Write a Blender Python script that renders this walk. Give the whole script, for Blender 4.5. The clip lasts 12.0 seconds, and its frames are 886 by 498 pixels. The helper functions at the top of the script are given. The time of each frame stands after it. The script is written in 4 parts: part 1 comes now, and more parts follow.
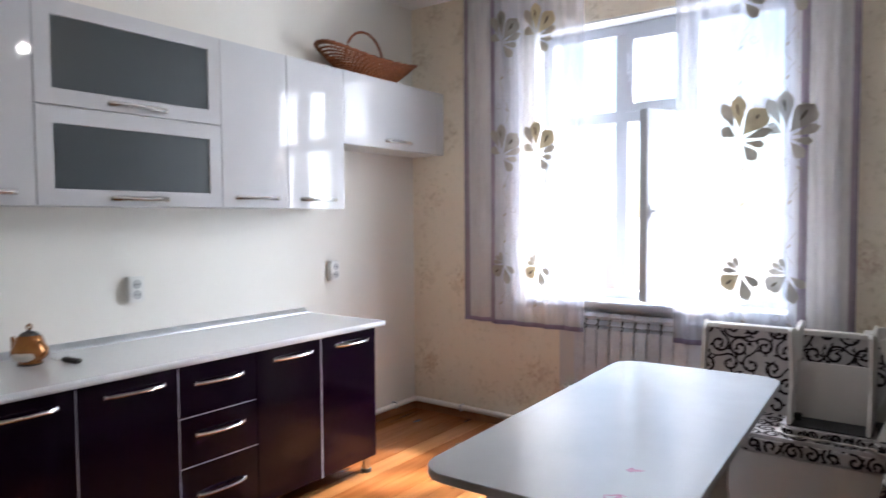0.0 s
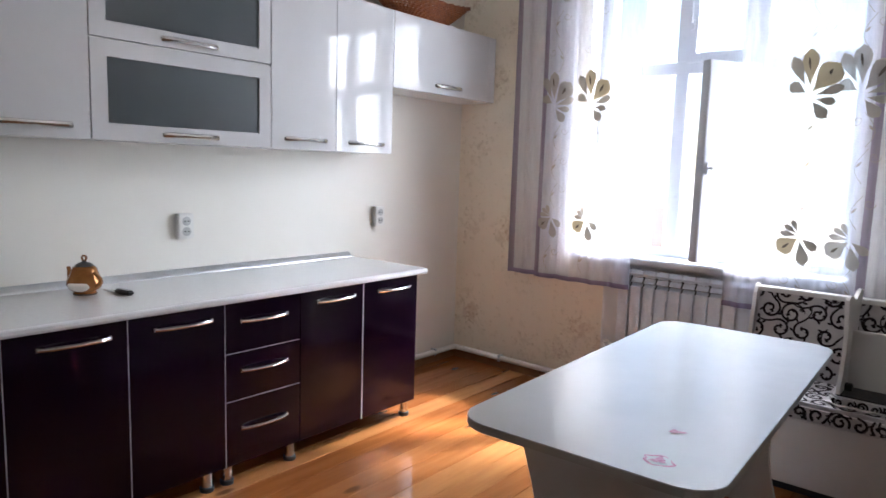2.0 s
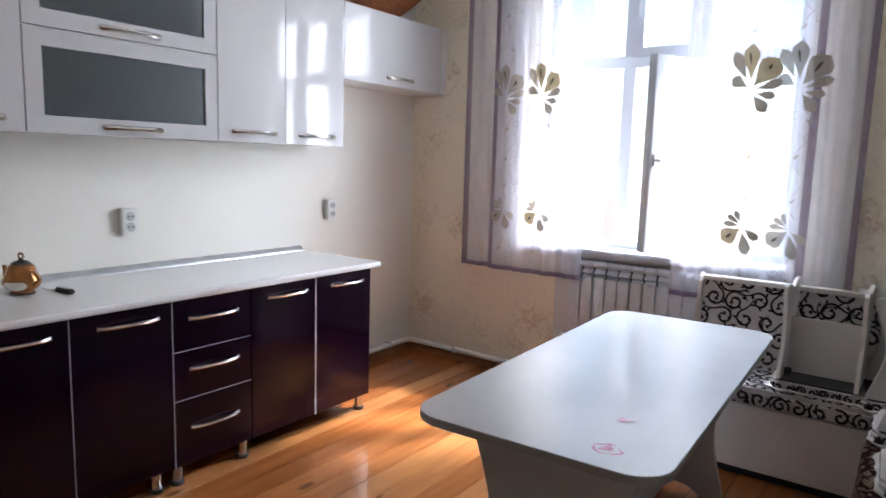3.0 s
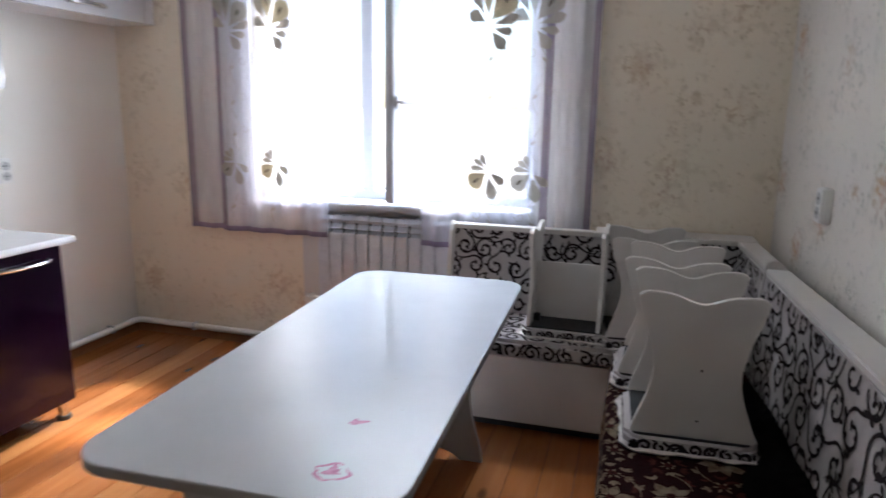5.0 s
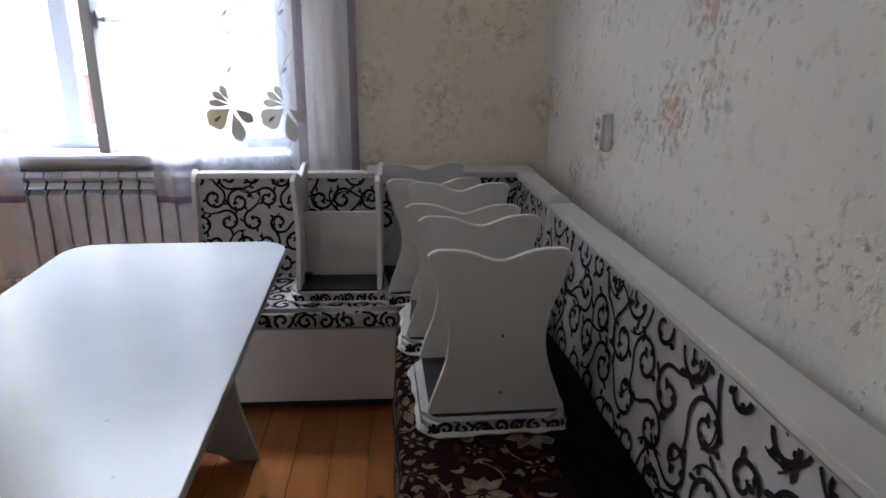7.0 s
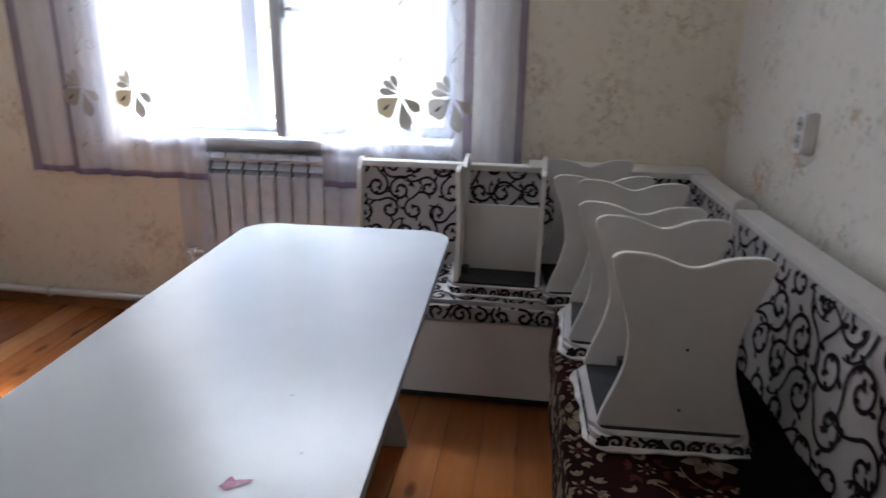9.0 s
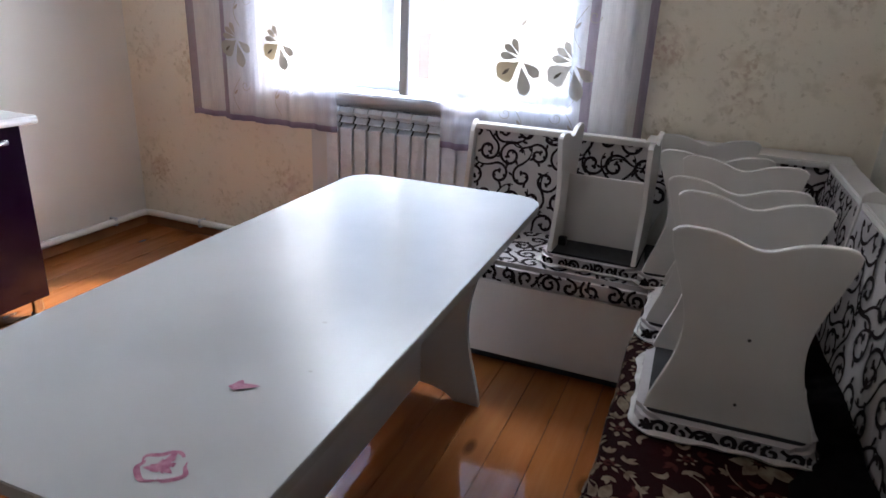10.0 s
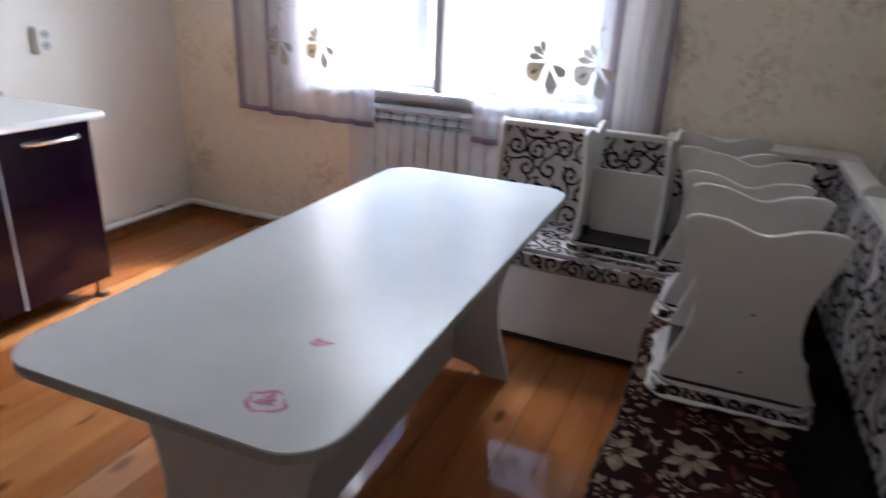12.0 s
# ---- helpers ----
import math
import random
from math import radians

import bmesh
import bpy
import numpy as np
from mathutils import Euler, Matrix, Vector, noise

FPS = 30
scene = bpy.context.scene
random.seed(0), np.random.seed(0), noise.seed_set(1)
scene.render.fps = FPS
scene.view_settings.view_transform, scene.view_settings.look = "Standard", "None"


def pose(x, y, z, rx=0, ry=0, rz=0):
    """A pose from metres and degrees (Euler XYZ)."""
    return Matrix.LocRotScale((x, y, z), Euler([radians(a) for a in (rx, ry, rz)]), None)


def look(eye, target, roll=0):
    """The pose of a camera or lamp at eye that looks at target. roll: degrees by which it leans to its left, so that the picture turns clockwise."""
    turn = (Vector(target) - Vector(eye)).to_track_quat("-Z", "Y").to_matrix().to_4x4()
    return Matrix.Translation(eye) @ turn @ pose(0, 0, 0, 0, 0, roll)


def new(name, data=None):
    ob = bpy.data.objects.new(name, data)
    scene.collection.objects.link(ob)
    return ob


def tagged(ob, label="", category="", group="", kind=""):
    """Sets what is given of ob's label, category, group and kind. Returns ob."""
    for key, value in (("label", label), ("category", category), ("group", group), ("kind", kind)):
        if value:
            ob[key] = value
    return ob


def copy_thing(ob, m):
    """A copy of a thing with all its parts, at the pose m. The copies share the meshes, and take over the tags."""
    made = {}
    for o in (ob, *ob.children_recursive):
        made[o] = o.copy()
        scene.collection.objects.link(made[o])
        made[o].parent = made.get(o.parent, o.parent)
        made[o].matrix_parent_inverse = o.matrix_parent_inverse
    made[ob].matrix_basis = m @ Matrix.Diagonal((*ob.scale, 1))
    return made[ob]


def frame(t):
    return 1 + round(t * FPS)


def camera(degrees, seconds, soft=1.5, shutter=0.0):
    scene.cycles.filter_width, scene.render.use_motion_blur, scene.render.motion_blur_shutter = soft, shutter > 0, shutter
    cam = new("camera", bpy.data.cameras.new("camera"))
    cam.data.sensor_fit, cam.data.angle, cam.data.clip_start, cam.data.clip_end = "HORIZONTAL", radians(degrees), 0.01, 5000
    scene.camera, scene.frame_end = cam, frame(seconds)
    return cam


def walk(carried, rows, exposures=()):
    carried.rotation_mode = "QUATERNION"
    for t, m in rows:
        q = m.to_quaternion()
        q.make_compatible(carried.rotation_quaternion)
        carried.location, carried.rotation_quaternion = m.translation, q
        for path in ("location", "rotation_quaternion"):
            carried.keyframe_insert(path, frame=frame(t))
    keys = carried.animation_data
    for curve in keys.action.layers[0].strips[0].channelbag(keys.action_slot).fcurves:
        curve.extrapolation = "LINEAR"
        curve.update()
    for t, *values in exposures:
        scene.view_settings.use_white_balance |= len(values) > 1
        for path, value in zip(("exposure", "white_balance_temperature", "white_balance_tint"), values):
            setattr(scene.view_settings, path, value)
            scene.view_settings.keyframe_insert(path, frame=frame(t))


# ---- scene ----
cam = camera(67.7, 12.0, shutter=0.5)
PATH = [
    (0, (1.134, 0.392, 1.474), (-0.042, 2.007, 1.38), -0.4),
    (0.5, (1.122, 0.374, 1.458), (-0.187, 1.879, 1.315), 1.0),
    (1, (1.101, 0.367, 1.464), (-0.227, 1.85, 1.272), 1.5),
    (1.5, (1.089, 0.379, 1.467), (-0.23, 1.867, 1.247), 1.7),
    (2, (1.097, 0.41, 1.468), (-0.169, 1.939, 1.221), 1.8),
    (2.5, (1.098, 0.411, 1.474), (-0.122, 1.975, 1.216), 1.7),
    (3, (1.105, 0.421, 1.477), (-0.052, 2.03, 1.208), 1.7),
    (4.8, (1.052, 0.778, 1.464), (0.442, 2.641, 1.072), 1.2),
    (5, (1.061, 0.878, 1.477), (0.524, 2.759, 1.061), 0.9),
    (5.5, (1.091, 1.064, 1.455), (0.816, 2.983, 0.964), -1.1),
    (6, (1.081, 1.223, 1.461), (1.086, 3.142, 0.897), 0.7),
    (6.5, (1.051, 1.309, 1.456), (1.17, 3.214, 0.858), 0.8),
    (6.7, (1.05, 1.327, 1.455), (1.19, 3.226, 0.843), 0.6),
    (8.3, (0.896, 1.343, 1.448), (0.843, 3.246, 0.836), 0.1),
    (8.5, (0.888, 1.344, 1.452), (0.786, 3.243, 0.834), 0.1),
    (9, (0.914, 1.392, 1.428), (0.661, 3.275, 0.802), 1.0),
    (9.5, (1.038, 1.437, 1.393), (0.439, 3.225, 0.727), 2.7),
    (10, (1.154, 1.429, 1.383), (0.454, 3.165, 0.681), 2.6),
    (10.5, (1.189, 1.334, 1.37), (0.501, 3.065, 0.642), 2.2),
    (11, (1.231, 1.256, 1.377), (0.625, 3.007, 0.623), 3.5),
    (11.5, (1.245, 1.236, 1.393), (0.694, 3.006, 0.642), 4.2),
    (12, (1.18, 1.213, 1.432), (0.433, 2.922, 0.708), 2.6),
]
walk(cam, [(t, look(eye, target, roll)) for t, eye, target, roll in PATH],
     [(0, 2.18, 6250, 12), (3.2, 2.14, 6250, 12), (5, 2.08, 6150, 12), (6.5, 1.94, 6100, 11), (8.5, 1.94, 6100, 11), (9.5, 2.02, 6100, 11), (10.5, 2.22, 6130, 12), (11.5, 2.26, 6100, 12), (12, 2.14, 6080, 12)])

# ---- world, sun, exposure ----
world = bpy.data.worlds.new("sky")
scene.world = world
world.use_nodes = True
sky = world.node_tree.nodes.new("ShaderNodeTexSky")
sky.sky_type = "NISHITA"
sky.sun_disc = False
sky.sun_elevation = radians(47)
sky.sun_rotation = radians(35)
back = world.node_tree.nodes["Background"]
back.inputs["Strength"].default_value = 0.08
world.node_tree.links.new(sky.outputs[0], back.inputs["Color"])
sun_data = bpy.data.lights.new("sun", "SUN")
sun_data.energy, sun_data.angle, sun_data.color = 5.0, radians(6), (1.0, 0.95, 0.88)
sun = new("sun", sun_data)
sun.matrix_basis = look((4, 10, 12), (4 - 0.39, 10 - 0.56, 12 - 0.73))
# two added lamps, out of view, boost sky light through the window from above and east
for name, wide, high, power, eye, target in (("upper_sky_fill", 4.4, 1.5, 250.0, (-0.6, 5.65, 3.95), (-0.1, 3.0, 1.0)),
                                             ("eastern_sky_fill", 2.4, 2.8, 158.0, (1.95, 6.3, 2.3), (-0.7, 3.0, 1.6))):
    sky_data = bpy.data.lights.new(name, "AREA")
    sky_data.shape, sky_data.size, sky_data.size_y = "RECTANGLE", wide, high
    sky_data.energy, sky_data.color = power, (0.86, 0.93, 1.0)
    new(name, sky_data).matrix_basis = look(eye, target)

# ---- materials ----
def nodes_of(name):
    m = bpy.data.materials.new(name)
    m.use_nodes = True
    t = m.node_tree
    return m, t, t.nodes["Principled BSDF"]


def add(t, kind, **values):
    n = t.nodes.new(kind)
    for k, v in values.items():
        n.inputs[k.replace("_", " ")].default_value = v
    return n


def coords(t, scale=(1, 1, 1)):
    c = t.nodes.new("ShaderNodeTexCoord")
    m = add(t, "ShaderNodeMapping", Scale=scale)
    t.links.new(c.outputs["Object"], m.inputs["Vector"])
    return m.outputs[0]


def noise_node(t, vec, scale, detail=3.0, rough=0.55):
    n = add(t, "ShaderNodeTexNoise", Scale=scale, Detail=detail, Roughness=rough)
    t.links.new(vec, n.inputs["Vector"])
    return n.outputs["Fac"]


def ramp(t, fac, stops):
    r = t.nodes.new("ShaderNodeValToRGB")
    e = r.color_ramp.elements
    while len(e) < len(stops):
        e.new(0.5)
    for k, (p, c) in enumerate(stops):
        e[k].position, e[k].color = p, (*c, 1)
    t.links.new(fac, r.inputs["Fac"])
    return r.outputs["Color"]


def mix(t, fac, a, b, blend="MIX"):
    n = t.nodes.new("ShaderNodeMix")
    n.data_type, n.blend_type = "RGBA", blend
    for v, i in ((fac, 0), (a, 6), (b, 7)):
        if hasattr(v, "links"):
            t.links.new(v, n.inputs[i])
        else:
            n.inputs[i].default_value = v if i == 0 else (*v, 1)
    return n.outputs[2]


def times(t, a, b, op="MULTIPLY"):
    n = t.nodes.new("ShaderNodeMath")
    n.operation = op
    for v, i in ((a, 0), (b, 1)):
        if hasattr(v, "links"):
            t.links.new(v, n.inputs[i])
        else:
            n.inputs[i].default_value = v
    return n.outputs[0]


def bump(t, bsdf, height, strength, distance=0.002):
    n = add(t, "ShaderNodeBump", Strength=strength, Distance=distance)
    t.links.new(height, n.inputs["Height"])
    t.links.new(n.outputs[0], bsdf.inputs["Normal"])


def surface(name, a, b, rough=0.5, scale=4.0, grain=80.0, relief=0.1, metal=0.0, coat=0.0, spec=0.5, spread=0.08):
    """Two tones mixed by a broad noise, roughness varied by a middle one, fine relief."""
    m, t, p = nodes_of(name)
    v = coords(t)
    t.links.new(mix(t, ramp(t, noise_node(t, v, scale), [(0.35, (0, 0, 0)), (0.7, (1, 1, 1))]), a, b), p.inputs["Base Color"])
    r = times(t, times(t, noise_node(t, v, scale * 5), spread * 2), rough - spread, "ADD")
    t.links.new(r, p.inputs["Roughness"])
    p.inputs["Metallic"].default_value = metal
    p.inputs["Coat Weight"].default_value = coat
    p.inputs["Coat Roughness"].default_value = 0.06
    p.inputs["Specular IOR Level"].default_value = spec
    if relief:
        bump(t, p, noise_node(t, v, grain, 2.0), relief)
    return m


def wallpaper(name, ground, ground2, tints, amount, emboss, size=30.0, soft=0.62):
    """Vinyl wallpaper: cream ground, loose clusters of small flowers and leaves, raised print."""
    m, t, p = nodes_of(name)
    v = coords(t)
    tex = add(t, "ShaderNodeVectorMath")
    warp = add(t, "ShaderNodeTexNoise", Scale=9.0, Detail=2.0)
    t.links.new(v, warp.inputs["Vector"])
    tex.operation = "MULTIPLY_ADD"
    t.links.new(warp.outputs["Color"], tex.inputs[0])
    tex.inputs[1].default_value = (0.045, 0.045, 0.045)
    t.links.new(v, tex.inputs[2])
    w = tex.outputs[0]
    cell = add(t, "ShaderNodeTexVoronoi", Scale=3.4, Randomness=0.85)
    t.links.new(w, cell.inputs["Vector"])
    d = cell.outputs["Distance"]
    near = ramp(t, d, [(0.14, (1, 1, 1)), (0.60, (0, 0, 0))])
    level = times(t, 0.66, times(t, near, 0.20), "SUBTRACT")
    fleck = noise_node(t, w, size, 3.0, 0.6)
    spots = ramp(t, times(t, times(t, fleck, level, "SUBTRACT"), 0.5, "ADD"), [(0.46, (0, 0, 0)), (0.62, (1, 1, 1))])
    blur = ramp(t, times(t, noise_node(t, w, 17.0, 2.5, 0.6), times(t, near, 0.18), "ADD"), [(0.58, (0, 0, 0)), (0.78, (1, 1, 1))])
    spots = times(t, spots, times(t, blur, soft), "MAXIMUM")
    cluster = near
    bloom = times(t, ramp(t, d, [(0.06, (1, 1, 1)), (0.20, (0, 0, 0))]), ramp(t, noise_node(t, w, 21.0, 2.0), [(0.42, (0, 0, 0)), (0.62, (1, 1, 1))]))
    mask = times(t, times(t, spots, amount), times(t, bloom, 0.6), "MAXIMUM")
    hue = mix(t, ramp(t, d, [(0.16, (0, 0, 0)), (0.36, (1, 1, 1))]), mix(t, ramp(t, noise_node(t, v, 5.0, 0.0), [(0.45, (0, 0, 0)), (0.55, (1, 1, 1))]), tints[0], tints[1]), tints[2])
    base = mix(t, ramp(t, noise_node(t, v, 1.6), [(0.3, (0, 0, 0)), (0.75, (1, 1, 1))]), ground, ground2)
    t.links.new(mix(t, mask, base, hue), p.inputs["Base Color"])
    p.inputs["Roughness"].default_value = 0.62
    p.inputs["Specular IOR Level"].default_value = 0.3
    h = times(t, times(t, noise_node(t, v, 190.0, 2.0), 0.35), times(t, times(t, spots, times(t, noise_node(t, w, 75.0, 2.0), near), "ADD"), emboss), "ADD")
    bump(t, p, h, 0.6, 0.005)
    return m


def emboss_paper(name, a, b):
    m, t, p = nodes_of(name)
    v = coords(t)
    wave = add(t, "ShaderNodeTexVoronoi", Scale=14.0)
    t.links.new(v, wave.inputs["Vector"])
    rings = times(t, times(t, wave.outputs["Distance"], 40.0), 0.0, "SINE")
    t.links.new(mix(t, noise_node(t, v, 2.0), a, b), p.inputs["Base Color"])
    p.inputs["Roughness"].default_value = 0.55
    bump(t, p, times(t, times(t, rings, 0.07), noise_node(t, v, 160.0), "ADD"), 0.16, 0.002)
    return m


def floor_wood(name):
    m, t, p = nodes_of(name)
    info = t.nodes.new("ShaderNodeObjectInfo")
    c = t.nodes.new("ShaderNodeTexCoord")
    sh = t.nodes.new("ShaderNodeVectorMath")
    sh.operation = "MULTIPLY_ADD"
    comb = t.nodes.new("ShaderNodeCombineXYZ")
    t.links.new(info.outputs["Random"], comb.inputs[1])
    t.links.new(info.outputs["Random"], comb.inputs[2])
    t.links.new(comb.outputs[0], sh.inputs[0])
    sh.inputs[1].default_value = (0, 37.0, 19.0)
    t.links.new(c.outputs["Object"], sh.inputs[2])
    st = add(t, "ShaderNodeMapping", Scale=(1.0, 0.085, 1.0))
    t.links.new(sh.outputs[0], st.inputs["Vector"])
    v = st.outputs[0]
    grain = noise_node(t, v, 20.0, 4.0, 0.55)
    fine = noise_node(t, v, 190.0, 2.0)
    kn = add(t, "ShaderNodeMapping", Scale=(1.0, 0.42, 1.0))
    t.links.new(sh.outputs[0], kn.inputs["Vector"])
    knot = add(t, "ShaderNodeTexVoronoi", Scale=7.0, Randomness=1.0)
    t.links.new(kn.outputs[0], knot.inputs["Vector"])
    kmask = ramp(t, knot.outputs["Distance"], [(0.09, (1, 1, 1)), (0.18, (0, 0, 0))])
    tone = ramp(t, grain, [(0.25, (0.216, 0.061, 0.015)), (0.5, (0.336, 0.119, 0.035)), (0.75, (0.440, 0.187, 0.063))])
    tone = mix(t, times(t, fine, 0.18), tone, (0.360, 0.144, 0.042))
    tone = mix(t, 0.5, tone, ramp(t, info.outputs["Random"], [(0.0, (0.480, 0.223, 0.084)), (0.3, (0.240, 0.068, 0.018)), (0.55, (0.400, 0.151, 0.049)), (0.8, (0.216, 0.061, 0.015)), (1.0, (0.368, 0.130, 0.035))]))
    tone = mix(t, times(t, kmask, 0.8), tone, (0.10, 0.032, 0.01))
    t.links.new(tone, p.inputs["Base Color"])
    t.links.new(times(t, times(t, noise_node(t, sh.outputs[0], 5.0), 0.07), 0.05, "ADD"), p.inputs["Roughness"])
    p.inputs["Coat Weight"].default_value = 0.35
    p.inputs["Specular IOR Level"].default_value = 0.4
    p.inputs["Coat Roughness"].default_value = 0.04
    bump(t, p, times(t, grain, noise_node(t, sh.outputs[0], 2.6), "ADD"), 0.07, 0.003)
    return m


def sheer(name, color, cover, cover2, through_share=0.35):
    """Woven voile: threads that scatter light, gaps that let it through."""
    m, t, p = nodes_of(name)
    t.nodes.remove(p)
    v = coords(t)
    th = noise_node(t, coords(t, (1.0, 1.0, 0.04)), 420.0, 2.0)
    broad = noise_node(t, coords(t, (1.0, 1.0, 0.12)), 14.0, 2.0)
    clear = t.nodes.new("ShaderNodeBsdfTransparent")
    dif = add(t, "ShaderNodeBsdfDiffuse", Color=(*color, 1))
    tra = add(t, "ShaderNodeBsdfTranslucent", Color=(*color, 1))
    cloth = t.nodes.new("ShaderNodeMixShader")
    cloth.inputs[0].default_value = through_share
    t.links.new(dif.outputs[0], cloth.inputs[1])
    t.links.new(tra.outputs[0], cloth.inputs[2])
    f = times(t, times(t, times(t, th, broad, "ADD"), cover2 - cover), cover, "ADD")
    out = t.nodes.new("ShaderNodeMixShader")
    t.links.new(f, out.inputs[0])
    t.links.new(clear.outputs[0], out.inputs[1])
    t.links.new(cloth.outputs[0], out.inputs[2])
    t.links.new(out.outputs[0], t.nodes["Material Output"].inputs["Surface"])
    return m


def glass(name, color, rough, share):
    m, t, p = nodes_of(name)
    p.inputs["Base Color"].default_value = (*color, 1)
    p.inputs["Roughness"].default_value = rough
    p.inputs["Transmission Weight"].default_value = share
    p.inputs["IOR"].default_value = 1.45
    return m


def glow(name, color, strength):
    m, t, p = nodes_of(name)
    p.inputs["Emission Color"].default_value = (*color, 1)
    p.inputs["Emission Strength"].default_value = strength
    return m


CREAM = wallpaper("cream_floral_wallpaper", (0.84, 0.765, 0.64), (0.79, 0.715, 0.60), [(0.46, 0.28, 0.13), (0.50, 0.31, 0.24), (0.46, 0.38, 0.25)], 0.60, 0.38)
GREYPAPER = wallpaper("pale_floral_wallpaper", (0.74, 0.70, 0.64), (0.69, 0.655, 0.60), [(0.55, 0.35, 0.18), (0.56, 0.36, 0.28), (0.45, 0.45, 0.40)], 0.92, 2.0, 34.0, 0.45)
PLAINPAPER = emboss_paper("white_embossed_wallpaper", (0.76, 0.73, 0.68), (0.71, 0.68, 0.63))
CEILING = surface("ceiling_paint", (0.82, 0.81, 0.79), (0.78, 0.77, 0.75), 0.8, 1.5, 120, 0.08)
PLASTER = surface("reveal_plaster", (0.62, 0.62, 0.63), (0.58, 0.58, 0.58), 0.7, 3, 90, 0.12)
WOOD = floor_wood("varnished_pine")
SKIRT = surface("brown_skirting", (0.30, 0.13, 0.045), (0.22, 0.09, 0.03), 0.4, 6, 60, 0.15)
WHITEGLOSS = surface("white_gloss_front", (0.57, 0.57, 0.59), (0.55, 0.55, 0.57), 0.035, 1.2, 9, 0.006, spec=0.22, spread=0.01)
CARCASS = surface("white_chipboard", (0.72, 0.72, 0.71), (0.66, 0.66, 0.65), 0.45, 4, 120, 0.05)
PURPLE = surface("aubergine_gloss_front", (0.006, 0.0012, 0.0075), (0.0045, 0.0009, 0.006), 0.12, 2.0, 10, 0.015, spec=0.35, spread=0.03)
EDGE = surface("pale_edge_strip", (0.42, 0.40, 0.44), (0.32, 0.30, 0.34), 0.35, 9, 60, 0.05)
CHROME = surface("chrome", (0.72, 0.71, 0.70), (0.62, 0.61, 0.60), 0.2, 12, 200, 0.02, metal=1.0)
ALU = surface("brushed_aluminium", (0.55, 0.57, 0.60), (0.46, 0.48, 0.50), 0.32, 8, 200, 0.04, metal=0.7)
WORKTOP = surface("white_speckled_worktop", (0.69, 0.70, 0.72), (0.66, 0.67, 0.69), 0.14, 60, 160, 0.02, spread=0.012)
LAMINATE = surface("white_laminate", (0.52, 0.53, 0.545), (0.47, 0.485, 0.50), 0.24, 2.6, 140, 0.02, spec=0.5, spread=0.03)
BOARD = surface("white_board", (0.62, 0.60, 0.58), (0.57, 0.55, 0.53), 0.38, 3, 120, 0.05)
PVC = surface("white_pvc", (0.50, 0.53, 0.58), (0.47, 0.50, 0.55), 0.3, 3, 90, 0.03)
ENAMEL = surface("white_enamel", (0.60, 0.65, 0.74), (0.56, 0.61, 0.70), 0.28, 5, 60, 0.05)
# near-black tone for the shade in gaps and recesses
GAPSHADE = surface("gap_shade", (0.03, 0.03, 0.035), (0.02, 0.02, 0.022), 0.7, 6, 50, 0.1)
PLASTIC = surface("white_plastic", (0.74, 0.73, 0.71), (0.68, 0.67, 0.65), 0.35, 8, 90, 0.03)
OUTLETSHADE = surface("shaded_outlet", (0.46, 0.46, 0.46), (0.36, 0.36, 0.37), 0.5, 40, 90, 0.03)
HOLE = surface("socket_hole", (0.10, 0.10, 0.10), (0.06, 0.06, 0.06), 0.5, 9, 80, 0.05)
FABRIC = surface("silver_upholstery", (0.50, 0.47, 0.47), (0.42, 0.39, 0.40), 0.65, 12, 500, 0.4)
FLOCK = surface("black_flock", (0.016, 0.012, 0.014), (0.028, 0.020, 0.022), 0.9, 30, 500, 0.3, spec=0.15)
MAROON = surface("maroon_plush", (0.019, 0.0022, 0.0028), (0.009, 0.0012, 0.0015), 0.95, 9, 420, 0.6, spec=0.1)
STRAW = surface("cream_print", (0.21, 0.165, 0.115), (0.10, 0.065, 0.042), 0.95, 34, 420, 0.5, spec=0.1)
ROSE = surface("dusky_print", (0.065, 0.018, 0.014), (0.04, 0.010, 0.008), 0.95, 22, 420, 0.5, spec=0.1)
BLACKCLOTH = surface("black_lining", (0.02, 0.02, 0.022), (0.035, 0.035, 0.036), 0.85, 10, 300, 0.3)
BACKDARK = surface("near_black_matt", (0.004, 0.004, 0.0045), (0.008, 0.007, 0.007), 0.95, 30, 400, 0.5, spec=0.04)
FRILL = surface("white_frill", (0.66, 0.64, 0.62), (0.42, 0.40, 0.38), 0.7, 14, 260, 0.4)
# edge band lighter than the board: caught window light put into the colour
LITRIM = surface("lit_edge_band", (0.80, 0.78, 0.76), (0.70, 0.68, 0.66), 0.25, 14, 120, 0.05)
BLACKPLASTIC = surface("black_plastic", (0.018, 0.018, 0.018), (0.03, 0.03, 0.03), 0.4, 15, 80, 0.05)
WICKER = surface("orange_wicker", (0.29, 0.085, 0.020), (0.17, 0.042, 0.010), 0.5, 30, 260, 0.4)
GOLD = surface("brown_gold_glaze", (0.46, 0.20, 0.06), (0.30, 0.11, 0.03), 0.18, 25, 90, 0.05, metal=0.55)
PORCELAIN = surface("white_porcelain", (0.78, 0.76, 0.72), (0.72, 0.70, 0.66), 0.12, 8, 60, 0.02)
STEEL = surface("knife_steel", (0.55, 0.56, 0.57), (0.45, 0.46, 0.47), 0.25, 20, 150, 0.03, metal=1.0)
STAIN = surface("pink_stain", (0.30, 0.07, 0.16), (0.48, 0.22, 0.30), 0.4, 90, 200, 0.1)
BAND = surface("grey_edge_band", (0.36, 0.36, 0.36), (0.30, 0.30, 0.30), 0.45, 5, 90, 0.05)
